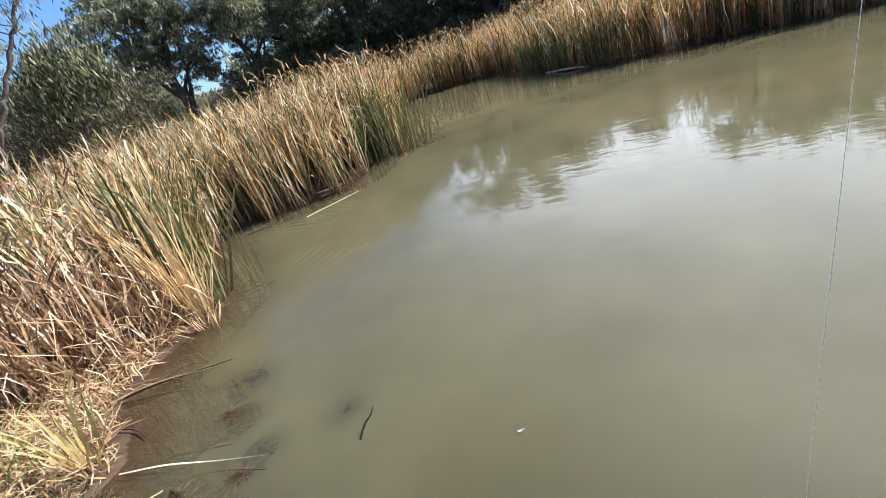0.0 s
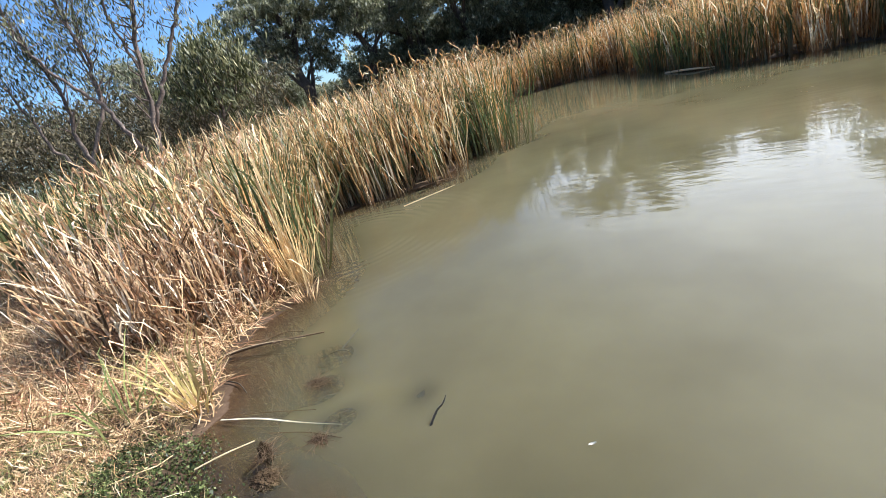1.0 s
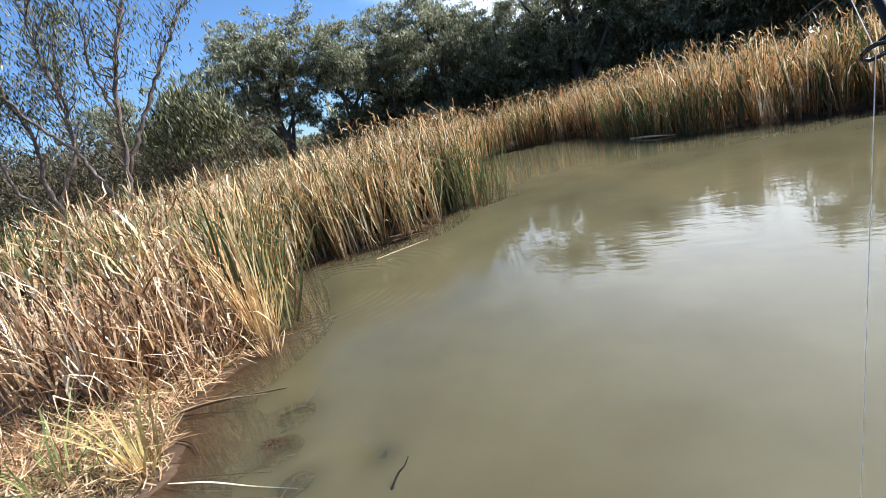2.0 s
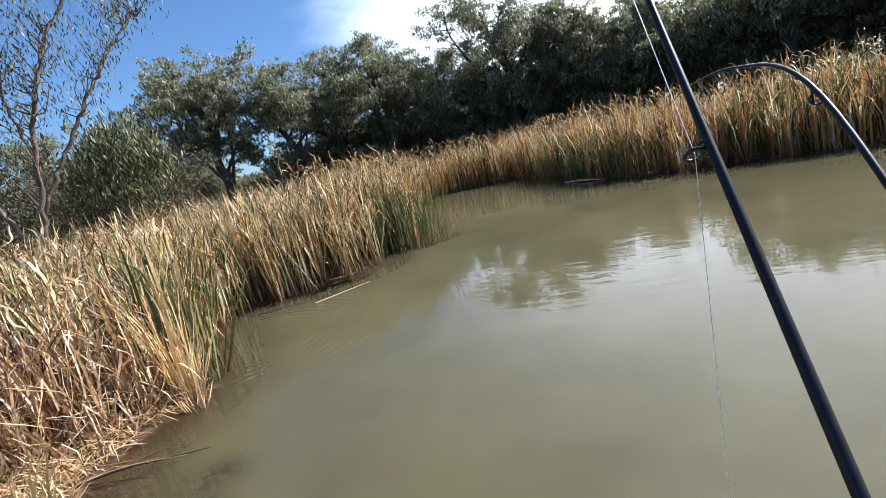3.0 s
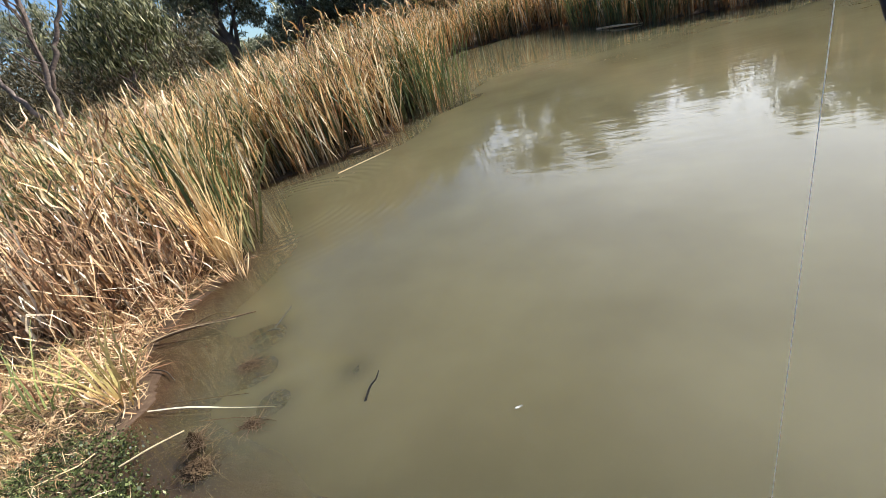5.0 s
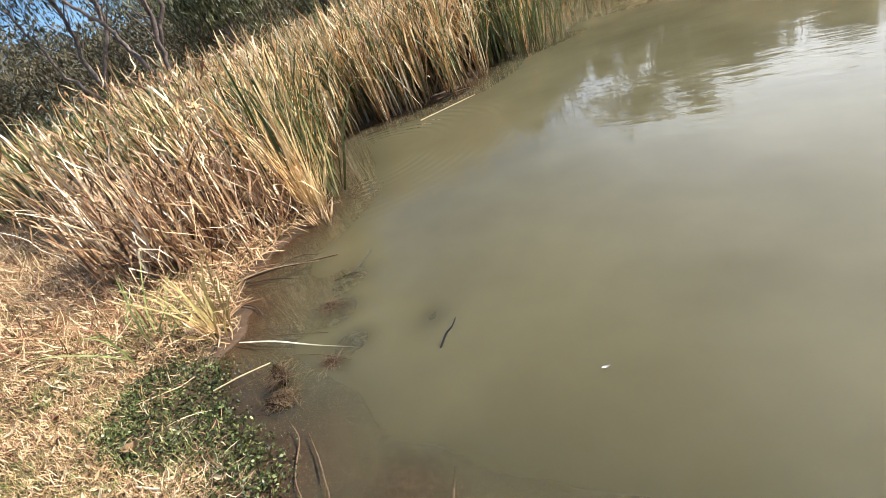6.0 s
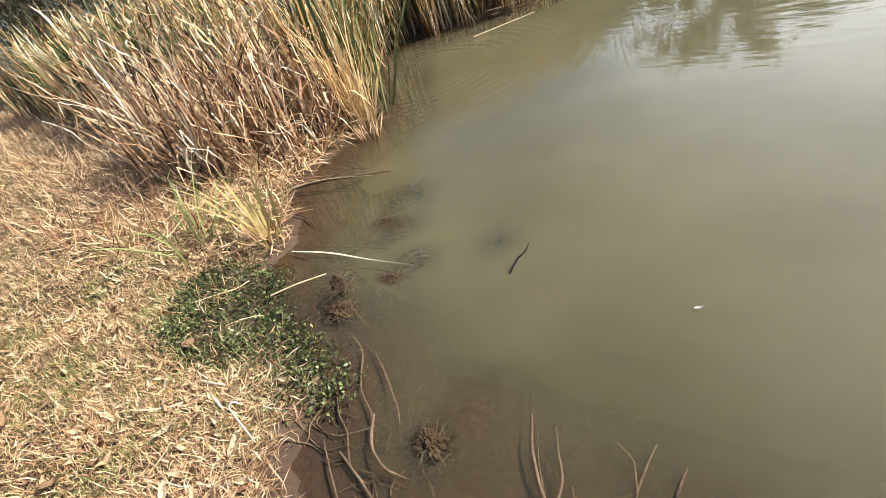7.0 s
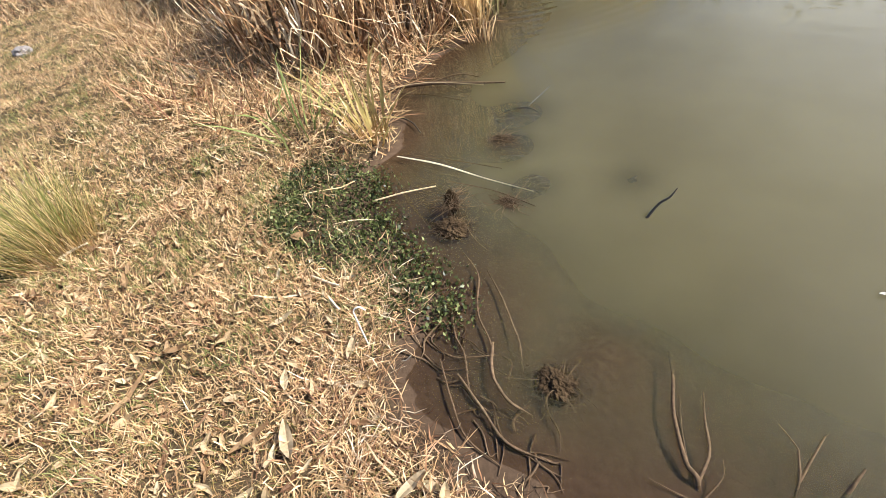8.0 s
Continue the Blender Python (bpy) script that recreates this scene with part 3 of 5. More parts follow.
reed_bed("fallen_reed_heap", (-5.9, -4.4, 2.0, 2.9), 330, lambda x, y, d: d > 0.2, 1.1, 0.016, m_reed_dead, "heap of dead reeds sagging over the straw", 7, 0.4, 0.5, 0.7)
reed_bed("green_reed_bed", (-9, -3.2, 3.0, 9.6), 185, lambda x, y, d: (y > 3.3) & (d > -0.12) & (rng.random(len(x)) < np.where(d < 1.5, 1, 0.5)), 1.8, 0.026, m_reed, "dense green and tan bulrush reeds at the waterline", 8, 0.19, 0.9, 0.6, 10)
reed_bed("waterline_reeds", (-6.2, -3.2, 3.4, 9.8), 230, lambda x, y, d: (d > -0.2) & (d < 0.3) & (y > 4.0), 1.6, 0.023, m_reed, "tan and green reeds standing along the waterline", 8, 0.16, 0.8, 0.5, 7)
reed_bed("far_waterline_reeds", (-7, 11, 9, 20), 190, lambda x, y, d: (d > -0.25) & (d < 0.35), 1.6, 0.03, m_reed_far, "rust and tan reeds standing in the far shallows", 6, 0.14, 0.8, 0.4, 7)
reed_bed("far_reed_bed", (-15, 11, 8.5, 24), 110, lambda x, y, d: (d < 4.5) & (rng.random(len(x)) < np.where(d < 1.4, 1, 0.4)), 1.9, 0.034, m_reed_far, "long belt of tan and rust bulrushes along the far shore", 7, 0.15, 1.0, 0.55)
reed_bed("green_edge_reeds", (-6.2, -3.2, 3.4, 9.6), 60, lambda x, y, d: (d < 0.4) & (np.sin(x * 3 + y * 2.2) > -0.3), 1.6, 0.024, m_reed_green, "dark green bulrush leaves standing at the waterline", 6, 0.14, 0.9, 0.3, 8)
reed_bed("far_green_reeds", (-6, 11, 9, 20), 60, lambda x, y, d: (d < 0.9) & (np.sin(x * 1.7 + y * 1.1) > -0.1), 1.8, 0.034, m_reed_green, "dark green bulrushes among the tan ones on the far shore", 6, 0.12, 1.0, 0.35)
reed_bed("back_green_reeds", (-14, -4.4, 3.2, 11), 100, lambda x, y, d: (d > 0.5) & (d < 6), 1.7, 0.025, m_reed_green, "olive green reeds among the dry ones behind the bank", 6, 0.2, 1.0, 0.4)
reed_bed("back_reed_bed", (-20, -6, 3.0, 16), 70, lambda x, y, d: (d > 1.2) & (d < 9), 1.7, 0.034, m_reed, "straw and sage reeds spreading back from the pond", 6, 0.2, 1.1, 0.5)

def hanging_leaves(name, box, per_m2, keep, low, top, lens, wide, mat, label):
    """Loose dead leaves caught among the stems, hanging and jutting at all heights."""
    x, y, d = scatter(*box, per_m2, lambda x, y, d: reed_ground(x, y, d) & keep(x, y, d))
    k = len(x)
    z = np.maximum(height(x, y, d), 0) + rng.uniform(low, top, k)
    me = blades_mesh(name, np.stack([x, y, z], -1), rng.uniform(*lens, k), rng.uniform(*wide, k), rng.uniform(0, 2 * math.pi, k), rng.uniform(0.2, 2.6, k), rng.normal(0.6, 0.9, k), 4, 1.5, np.where(rng.random(k) < 0.4, 0.5, 2.0), None, 0.2)
    return tagged(put(name, me, mat), label, "reeds", kind="stuff")


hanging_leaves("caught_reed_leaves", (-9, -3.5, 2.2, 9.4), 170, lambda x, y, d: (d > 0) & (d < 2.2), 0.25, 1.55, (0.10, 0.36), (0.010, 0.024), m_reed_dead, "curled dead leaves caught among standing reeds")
hanging_leaves("caught_reed_tips", (-15, 11, 8.5, 22), 60, lambda x, y, d: d < 2.5, 0.7, 1.85, (0.12, 0.4), (0.018, 0.034), m_reed_far, "curled tan leaf tips among the far reeds")

# ---- trees ----
def build_tree(name, place, seed, tall, spread, trunk_r, forks, leaves, leaf_len, mats, label, category="tree", low=0.25, droop=0.7, lean=(0, 0), clump=0.75, twigs=5, group="", bare=0.0, slim=0.27):
    """A gum-like tree: wobbling trunk, ascending limbs with twigs, and a ragged crown of hanging leaves in clumps."""
    r = np.random.default_rng(seed)
    bark, leaf = mats
    root = thing(name, place, label, category, group)
    fork_h = tall * low
    top = np.array((lean[0], lean[1], tall * 0.72))
    pts = [np.array((0, 0, -0.15))]
    for k in range(1, 7):
        f = k / 6
        pts.append(top * f + np.array((r.normal(0, 0.03), r.normal(0, 0.03), 0)) * tall * 0.8 * (f < 1))
    trunk_path = smooth_path(pts, 5)
    put("trunk", tubes_mesh("trunk", [(trunk_path, (trunk_r * 1.25, trunk_r, trunk_r * 0.6, trunk_r * 0.3))], 9, 0.04), bark, root)
    centres = []
    for k in range(forks):
        f = low / 0.72 + (1 - low / 0.72) * (k + r.uniform(0, 0.8)) / forks
        f = min(f, 0.97)
        start = trunk_path[int(f * (len(trunk_path) - 1))]
        a = k * 2.4 + r.uniform(-0.5, 0.5)
        reach = spread * (1.0 - 0.45 * max(0, f - 0.55) / 0.45) * r.uniform(0.65, 1.05)
        rise = (tall - start[2]) * r.uniform(0.35, 0.92)
        end = start + np.array((math.cos(a) * reach, math.sin(a) * reach, rise))
        mid = start + (end - start) * 0.5 + np.array((r.normal(0, 0.12) * reach, r.normal(0, 0.12) * reach, -0.10 * rise))
        path = smooth_path([start, start + (mid - start) * 0.45 + r.normal(0, 0.04, 3) * reach, mid, mid + (end - mid) * 0.5 + r.normal(0, 0.06, 3) * reach, end], 4)
        lr = trunk_r * (0.55 - 0.25 * f)
        twig_specs = []
        centres.append((end, 1.0))
        for j in range(twigs):
            s = path[int(len(path) * r.uniform(0.3, 0.95))]
            out = np.array((math.cos(a + r.normal(0, 1.0)), math.sin(a + r.normal(0, 1.0)), r.uniform(-0.15, 0.9))) * spread * r.uniform(0.22, 0.5)
            e = s + out
            twig_specs.append((smooth_path([s, s + out * 0.5 + r.normal(0, 0.07, 3) * spread * 0.4, e], 4), (lr * 0.3, lr * 0.16, lr * 0.06)))
            centres.append((e, r.uniform(0.6, 1.1)))
            centres.append((s + out * 0.6, r.uniform(0.4, 0.8)))
        limb = put("limb", tubes_mesh("limb", [(path, (lr, lr * 0.6, lr * 0.2))], 7, 0.05), bark, root)
        for spec in twig_specs:
            put("twig", tubes_mesh("twig", [spec], 5, 0.05), bark, limb)
    centres.append((top + np.array((0, 0, tall * 0.2)), 1.0))
    w = np.array([c[1] for c in centres])
    pick = r.choice(len(centres), leaves, p=w / w.sum())
    cc, ww = np.array([c[0] for c in centres])[pick], w[pick]
    # little sprays within each clump, so that the crown has gaps
    spray = r.normal(size=(len(centres), 14, 3)) * np.array((1, 1, 0.62)) * clump
    pos = cc + spray[pick, r.integers(0, 9, leaves)] * ww[:, None] + r.normal(size=(leaves, 3)) * np.array((1.25, 1.25, 0.7)) * clump * 0.2
    keep = pos[:, 2] > max(0.35, bare * tall)
    pos = pos[keep]
    put("crown", leaves_mesh("crown", pos, leaf_len * r.uniform(0.6, 1.35, len(pos)), leaf_len * slim * r.uniform(0.7, 1.3, len(pos)), droop), leaf, root)
    return root


GUM = (m_bark_dark, m_gum_leaf)
LABEL_GUM = "dark olive gum tree with a dense ragged crown behind the reeds"
TREES = "trees behind the pond"
EYE = Vector((-0.5, 0.36, 0))


def bearing(az, far):
    """A place on the far bank: degrees from +y towards +x, and metres from the viewpoint."""
    return (EYE.x + far * math.sin(radians(az)), EYE.y + far * math.cos(radians(az)), 0.2)


gum_a = build_tree("gum_tree", bearing(-38.5, 40), 11, 12.6, 3.3, 0.36, 13, 34000, 0.30, GUM, LABEL_GUM, low=0.12, clump=0.78, group=TREES)
gum_b = build_tree("gum_tree", bearing(-20, 42), 12, 12.2, 3.4, 0.38, 12, 29000, 0.30, GUM, LABEL_GUM, low=0.14, clump=0.72, group=TREES)
gum_c = build_tree("gum_tree", bearing(-5.2, 42), 13, 13.2, 4.4, 0.42, 14, 30000, 0.30, GUM, LABEL_GUM, low=0.12, clump=0.82, group=TREES)
gum_d = build_tree("gum_tree", bearing(22, 41), 14, 11.6, 4.2, 0.40, 13, 30000, 0.30, GUM, LABEL_GUM, low=0.10, clump=0.8, group=TREES)
for src, az, far, turn, s in ((gum_b, -31, 40, 60, 0.90), (gum_d, -25.5, 43, 140, 0.93), (gum_a, 1.8, 43, 70, 0.93), (gum_b, 9.6, 43, 200, 0.86), (gum_c, 29, 41, 120, 0.92), (gum_a, 36, 40, 250, 0.95), (gum_d, 44, 38, 30, 1.0),
                              (gum_c, 54, 38, 300, 0.95), (gum_a, 66, 40, 10, 1.0), (gum_d, -45, 44, 100, 0.74), (gum_c, -53, 42, 20, 0.62), (gum_d, 15.6, 46, 280, 0.84),
                              (gum_d, -15.2, 46, 220, 0.88), (gum_b, -9.8, 44, 280, 0.84), (gum_c, -11.5, 52, 180, 0.66), (gum_a, 5.8, 52, 160, 0.8), (gum_a, 32, 50, 90, 0.9)):
    twin = copy_thing(src, pose(*bearing(az, far), 0, 0, turn))
    twin.scale = (s, s, s)

# far woods behind, closing the view under the crowns
n_w = 60000
w_az = rng.uniform(-62, 80, n_w)
w_top = 4.2 + 1.6 * np.sin(w_az * 0.9) + 1.1 * np.sin(w_az * 2.3 + 1) + 0.8 * np.sin(w_az * 5.1)
w_top = np.where(np.abs(w_az + 36) < 3, 3.4, w_top)
w_far = rng.uniform(54, 62, n_w)
w_pos = np.stack([EYE.x + w_far * np.sin(np.radians(w_az)), EYE.y + w_far * np.cos(np.radians(w_az)), 0.3 + w_top * rng.random(n_w) ** 0.8], -1)
woods = put("far_woods", leaves_mesh("far_woods", w_pos + rng.normal(0, 0.15, w_pos.shape), rng.uniform(0.3, 0.75, n_w), rng.uniform(0.15, 0.3, n_w), 0.6), m_gum_leaf)
tagged(woods, "dark olive scrub and woods far behind the gum trees", "woods", kind="stuff")

# under-storey in the shade of the gums
shrub = build_tree("shrub", bearing(-22, 46), 31, 5.0, 2.8, 0.12, 10, 22000, 0.28, GUM, "dark olive shrub filling the gap under the gum trees", "shrub", low=0.05, clump=0.75, group="shrubs under the trees")
for az, far, turn, s in ((-36.6, 47, 20, 0.55), (-34, 43, 220, 0.5), (-30.5, 45, 50, 0.75), (-26, 46, 90, 1.0), (-18, 45, 120, 1.2), (-14.5, 43, 10, 1.1), (-11, 44, 210, 1.2), (-7.5, 45, 300, 1.2), (-3.5, 45, 20, 1.3), (0, 45, 100, 1.2), (4, 44, 170, 1.3), (7.5, 44, 260, 1.3), (11.5, 44, 80, 1.3),
                         (15, 43, 330, 1.3), (18.5, 44, 40, 1.3), (22.5, 44, 130, 1.3), (26, 43, 200, 1.3), (30, 43, 280, 1.3), (34, 42, 15, 1.3), (40, 41, 75, 1.3), (47, 40, 160, 1.3), (-41.5, 46, 60, 0.9), (-48, 46, 130, 0.9),
                         (-9.2, 48, 150, 1.3), (-1.8, 48, 250, 1.3), (5.8, 48, 340, 1.3), (13.2, 48, 110, 1.3), (20.5, 48, 70, 1.3), (28, 47, 10, 1.3), (-16.2, 49, 200, 1.2), (-22, 41, 310, 0.6)):
    twin = copy_thing(shrub, pose(*bearing(az, far), 0, 0, turn))
    twin.scale = (s, s, s)

build_tree("leaning_gum", (-11.5, 8.9, 0.2), 41, 3.8, 1.05, 0.07, 10, 4200, 0.2, (m_bark_pale, m_bush_leaf), "olive young gum with a pale leaning trunk among reeds", low=0.36, droop=1.2, lean=(1.5, 0.9), clump=0.30, twigs=7, slim=0.2)


def thin_gum(place, facing, stems, seed, label, spray=1.0):
    """A young gum of several sinuous stems that part low down, with bare twigs and hanging sprays of leaves towards the ends.
    stems: (thickness, [(across, up), ...]) in a plane turned by facing degrees."""
    r = np.random.default_rng(seed)
    root = thing("young_gum", place, label, "tree", "thin gums in the reeds")
    c, q = math.cos(radians(facing)), math.sin(radians(facing))
    tips = []
    for thick, pts in stems:
        depth = np.cumsum(r.normal(0, 0.09, len(pts)))
        path = smooth_path([(u * c - e * q, u * q + e * c, w) for (u, w), e in zip(pts, depth)], 7)
        path[1:-1] += r.normal(0, 0.018, path[1:-1].shape)
        stem = put("trunk" if pts[0][1] < 0.3 else "limb", tubes_mesh("stem", [(path, (thick, thick * 0.72, thick * 0.5, thick * 0.2))], 9, 0.06), m_bark_pale, root)
        n_tw = int(7 * len(pts))
        for k in range(n_tw):
            f = r.uniform(0.42, 1.0)
            b = path[int(f * (len(path) - 1))]
            if b[2] < 1.7:
                continue
            a = r.uniform(0, 6.28)
            out = np.array((math.cos(a) * 0.6, math.sin(a) * 0.6, r.uniform(0.3, 1.1))) * r.uniform(0.3, 0.75)
            tip = b + out
            put("twig", tubes_mesh("twig", [(smooth_path([b, b + out * 0.5 + r.normal(0, 0.06, 3), tip], 4), (thick * 0.26, thick * 0.15, thick * 0.06))], 5, 0.05), m_bark_pale, stem)
            tips.append((tip, 0.5 + 1.2 * max(0.0, f - 0.5)))
            tips.append((b + out * 0.6, 0.4))
    w = np.array([t[1] * max(0.05, min(1.0, (t[0][2] - 2.2) / 1.5)) for t in tips])
    n_l = int(4200 * spray)
    pick = r.choice(len(tips), n_l, p=w / w.sum())
    hang = r.normal(size=(len(tips), 6, 3)) * np.array((0.13, 0.13, 0.10))
    pos = np.array([t[0] for t in tips])[pick] + hang[pick, r.integers(0, 6, n_l)] + r.normal(size=(n_l, 3)) * np.array((0.06, 0.06, 0.08)) - np.array((0, 0, 0.08))
    put("crown", leaves_mesh("crown", pos, r.uniform(0.06, 0.13, n_l), r.uniform(0.014, 0.026, n_l), 1.3), m_bush_leaf, root)
    return root


LABEL_THIN = "slender twisted young gum, sparse grey-green leaves, brownish bark"
thin_gum((-8.7, 6.07, 0.15), 55, ((0.062, [(-0.25, 0.0), (-0.1, 0.9), (0.0, 1.35), (0.15, 2.0), (0.42, 3.2), (0.85, 4.3), (1.4, 5.2), (1.9, 5.9)]),
                                (0.048, [(-0.12, 0.9), (-0.2, 1.7), (-0.42, 2.4), (-0.34, 3.2), (-0.4, 4.2), (-0.25, 5.1)]), (0.042, [(0.1, 1.85), (0.5, 2.5), (0.98, 3.2), (1.5, 4.0), (2.05, 4.7), (2.5, 5.1)]),
                                (0.03, [(0.3, 2.8), (0.2, 3.6), (0.35, 4.5), (0.25, 5.4)]), (0.03, [(-0.42, 2.4), (-0.9, 3.1), (-1.2, 4.0), (-1.3, 4.8)])), 61, LABEL_THIN, 1.3)
thin_gum((-10.0, 5.9, 0.15), 58, ((0.055, [(0.1, 0.0), (-0.05, 1.0), (-0.2, 1.9), (-0.1, 2.9), (-0.3, 4.0), (-0.2, 5.2)]), (0.04, [(-0.05, 1.1), (-0.6, 2.0), (-0.8, 3.1), (-1.3, 4.3)]), (0.04, [(-0.15, 1.7), (0.4, 2.6), (0.5, 3.6), (0.9, 4.8)])), 62,
         "slender leaning young gum with peeling brownish bark", 1.6)
scrub = build_tree("scrub_bush", (-14.5, 8.0, 0.2), 51, 3.0, 1.7, 0.05, 12, 11000, 0.13, (m_bark_pale, m_scrub_leaf), "scraggy olive-brown bush with bare twigs", "bush", low=0.05, clump=0.5, twigs=7, group="scrub behind the reeds")
for x, y, turn, s in ((-16.5, 6.0, 60, 1.0), (-12.8, 11.0, 130, 1.0), (-17.5, 10.5, 200, 1.2), (-15.0, 14.0, 280, 1.2), (-19, 3.5, 20, 1.1), (-21, 8, 90, 1.5)):
    twin = copy_thing(scrub, pose(x, y, 0.2, 0, 0, turn))
    twin.scale = (s, s, s)

# ---- the near bank: grass, litter, weed ----
def on_bank(x, y, d):
    return (d > 0.02) & (y < np.interp(x, FRONT[:, 0], FRONT[:, 1]) + 0.7)


def near_weight(x, y):
    return np.clip(1.8 / (0.4 + np.hypot(x + 1.6, y - 0.3) * 0.5), 0.25, 1)


def patchy(x, y, f=1.0):
    return 0.5 + 0.5 * np.sin(x * 3.1 * f + 2 * np.sin(y * 2.3 * f)) * np.sin(y * 3.7 * f + 2 * np.sin(x * 1.9 * f))


WEED = np.array([(-3.62, 1.25), (-3.35, 0.95), (-2.95, 0.88), (-2.66, 0.98), (-2.38, 0.92), (-2.12, 0.98), (-2.2, 1.2), (-2.55, 1.24), (-2.88, 1.36), (-3.2, 1.62), (-3.6, 1.5)])


def in_poly(x, y, poly):
    inside = np.zeros(len(x), bool)
    for a, b in zip(poly, np.roll(poly, -1, 0)):
        cross = (a[1] > y) != (b[1] > y)
        with np.errstate(divide="ignore", invalid="ignore"):
            inside ^= cross & (x < a[0] + (y - a[1]) / (b[1] - a[1]) * (b[0] - a[0]))
    return inside


def grass_layer(name, per_m2, keep, lens, wide, tilt, bend, mat, label, segs=3, box=(-13, 0.6, -1.0, 3.6), lift=0.0):
    x, y, d = scatter(*box, per_m2, lambda x, y, d: on_bank(x, y, d) & keep(x, y, d))
    k = len(x)
    me = blades_mesh(name, np.stack([x, y, height(x, y, d) + lift * rng.random(k)], -1), rng.uniform(*lens, k), rng.uniform(*wide, k), rng.uniform(0, 2 * math.pi, k),
                     rng.uniform(*tilt, k), rng.normal(bend, 0.8, k), segs, 1.3, None, rng.normal(0, 1.2, k))
    return tagged(put(name, me, mat), label, "grass", kind="stuff")


clear_of_weed = lambda x, y: ~(in_poly(x, y, WEED) & (rng.random(len(x)) < 0.85))
grass_layer("dry_grass", 7600, lambda x, y, d: (rng.random(len(x)) < near_weight(x, y) * (0.12 + 0.88 * patchy(x, y, 1.7)) * (0.6 + 0.4 * (patchy(x + 5, y + 2, 7.0) > 0.42)) * np.clip((d - 0.02) * 5, 0.08, 1)) & clear_of_weed(x, y), (0.03, 0.085), (0.0028, 0.0058), (0.2, 1.5), 0.9, m_straw,
            "trampled bleached dry grass covering the bank", lift=0.02)
grass_layer("fine_dry_grass", 12500, lambda x, y, d: (d > 0.12) & (np.hypot(x + 2.4, (y - 0.2) * 1.1) < 1.9) & (rng.random(len(x)) < (0.18 + 0.6 * patchy(x + 1, y, 2.6)) * (0.5 + 0.5 * (patchy(x, y + 1, 9.0) > 0.45))) & clear_of_weed(x, y), (0.02, 0.065), (0.0018, 0.0038), (0.2, 1.45), 0.9, m_straw,
            "short curled dry grass close to the water", 3, (-4.4, -0.6, -1.0, 2.3), 0.012)
grass_layer("bank_debris", 5200, lambda x, y, d: (d < 0.36) & (x > -2.7) & (y < 1.2) & (rng.random(len(x)) < np.clip(d * 9, 0.4, 1)), (0.03, 0.14), (0.002, 0.005), (1.1, 1.6), 0.2, m_reed_dead,
            "pinkish straw and root scraps at the edge of the mud", 4, (-2.8, -0.4, 0.2, 1.3), 0.025)
grass_layer("grass_sprouts", 1900, lambda x, y, d: (patchy(x + 3, y - 1, 1.5) > 0.56) & (rng.random(len(x)) < near_weight(x, y)) & (d > 0.12), (0.03, 0.09), (0.002, 0.004), (0.1, 0.9), 0.5, m_green_grass,
            "short green grass sprouting in patches through straw")
grass_layer("faded_grass", 3800, lambda x, y, d: (d > 0.1) & (rng.random(len(x)) < near_weight(x, y) * (1.1 - patchy(x, y, 1.7))) & clear_of_weed(x, y), (0.03, 0.085), (0.0016, 0.0034), (0.15, 1.3), 0.7, m_tussock,
            "half-green faded grass mixed into the straw")
grass_layer("straw_mat", 1300, lambda x, y, d: y > np.interp(x, FRONT[:, 0], FRONT[:, 1]) - 1.0 + 0.5 * rng.normal(0, 0.5, len(x)), (0.08, 0.4), (0.006, 0.013), (0.9, 1.65), 0.2, m_straw,
            "flattened broken reed straw along the front of the reeds", 4, (-13, -3.2, 1.2, 3.9), 0.06)
def outer(x, y, d):
    """Away from the trodden spot by the water, thinning out with distance."""
    far = np.hypot(x + 1.5, y + 0.2)
    gone = ((x > -13) & (x < 0.6) & (y > -1.0))
    return ~gone & (rng.random(len(x)) < np.clip(1.35 - far / 7, 0, 1) * (0.35 + 0.65 * patchy(x, y, 1.7)))


grass_layer("outer_dry_grass", 1500, outer, (0.04, 0.11), (0.005, 0.010), (0.2, 1.5), 0.9, m_straw, "bleached dry grass spreading back from the pond", 2, (-10, 6, -7.0, 0.6), 0.02)
grass_layer("far_bank_grass", 420, lambda x, y, d: rng.random(len(x)) < 0.4 + 0.6 * patchy(x, y, 1.3), (0.08, 0.22), (0.010, 0.022), (0.3, 1.5), 0.8, m_straw, "pale dry grass along the bank in the distance", 2, (-22, -12.6, -3, 5.2), 0.03)
grass_layer("reed_scraps", 30, lambda x, y, d: rng.random(len(x)) < 0.8, (0.06, 0.26), (0.005, 0.012), (1.4, 1.6), 0.05, m_litter, "scattered broken straw and bark strips on grass", 3, lift=0.03)

# weed by the water's edge
wx, wy, wd = scatter(-3.7, -2.0, 0.8, 1.7, 24000, lambda x, y, d: in_poly(x, y, WEED) & (rng.random(len(x)) < 0.05 + 0.95 * patchy(x, y, 6) ** 1.5) & (d > -0.12))
wx, wy = wx + rng.normal(0, 0.05, len(wx)), wy + rng.normal(0, 0.05, len(wx))
wd = inland(wx, wy)
wz = np.maximum(height(wx, wy, wd), 0) + np.abs(rng.normal(0, 0.026, len(wx)))
weed = put("water_weed", leaves_mesh("water_weed", np.stack([wx, wy, wz], -1), rng.uniform(0.009, 0.027, len(wx)), rng.uniform(0.007, 0.018, len(wx)), -0.2), m_weed)
tagged(weed, "low dark green creeping weed on wet mud", "weed", kind="stuff")


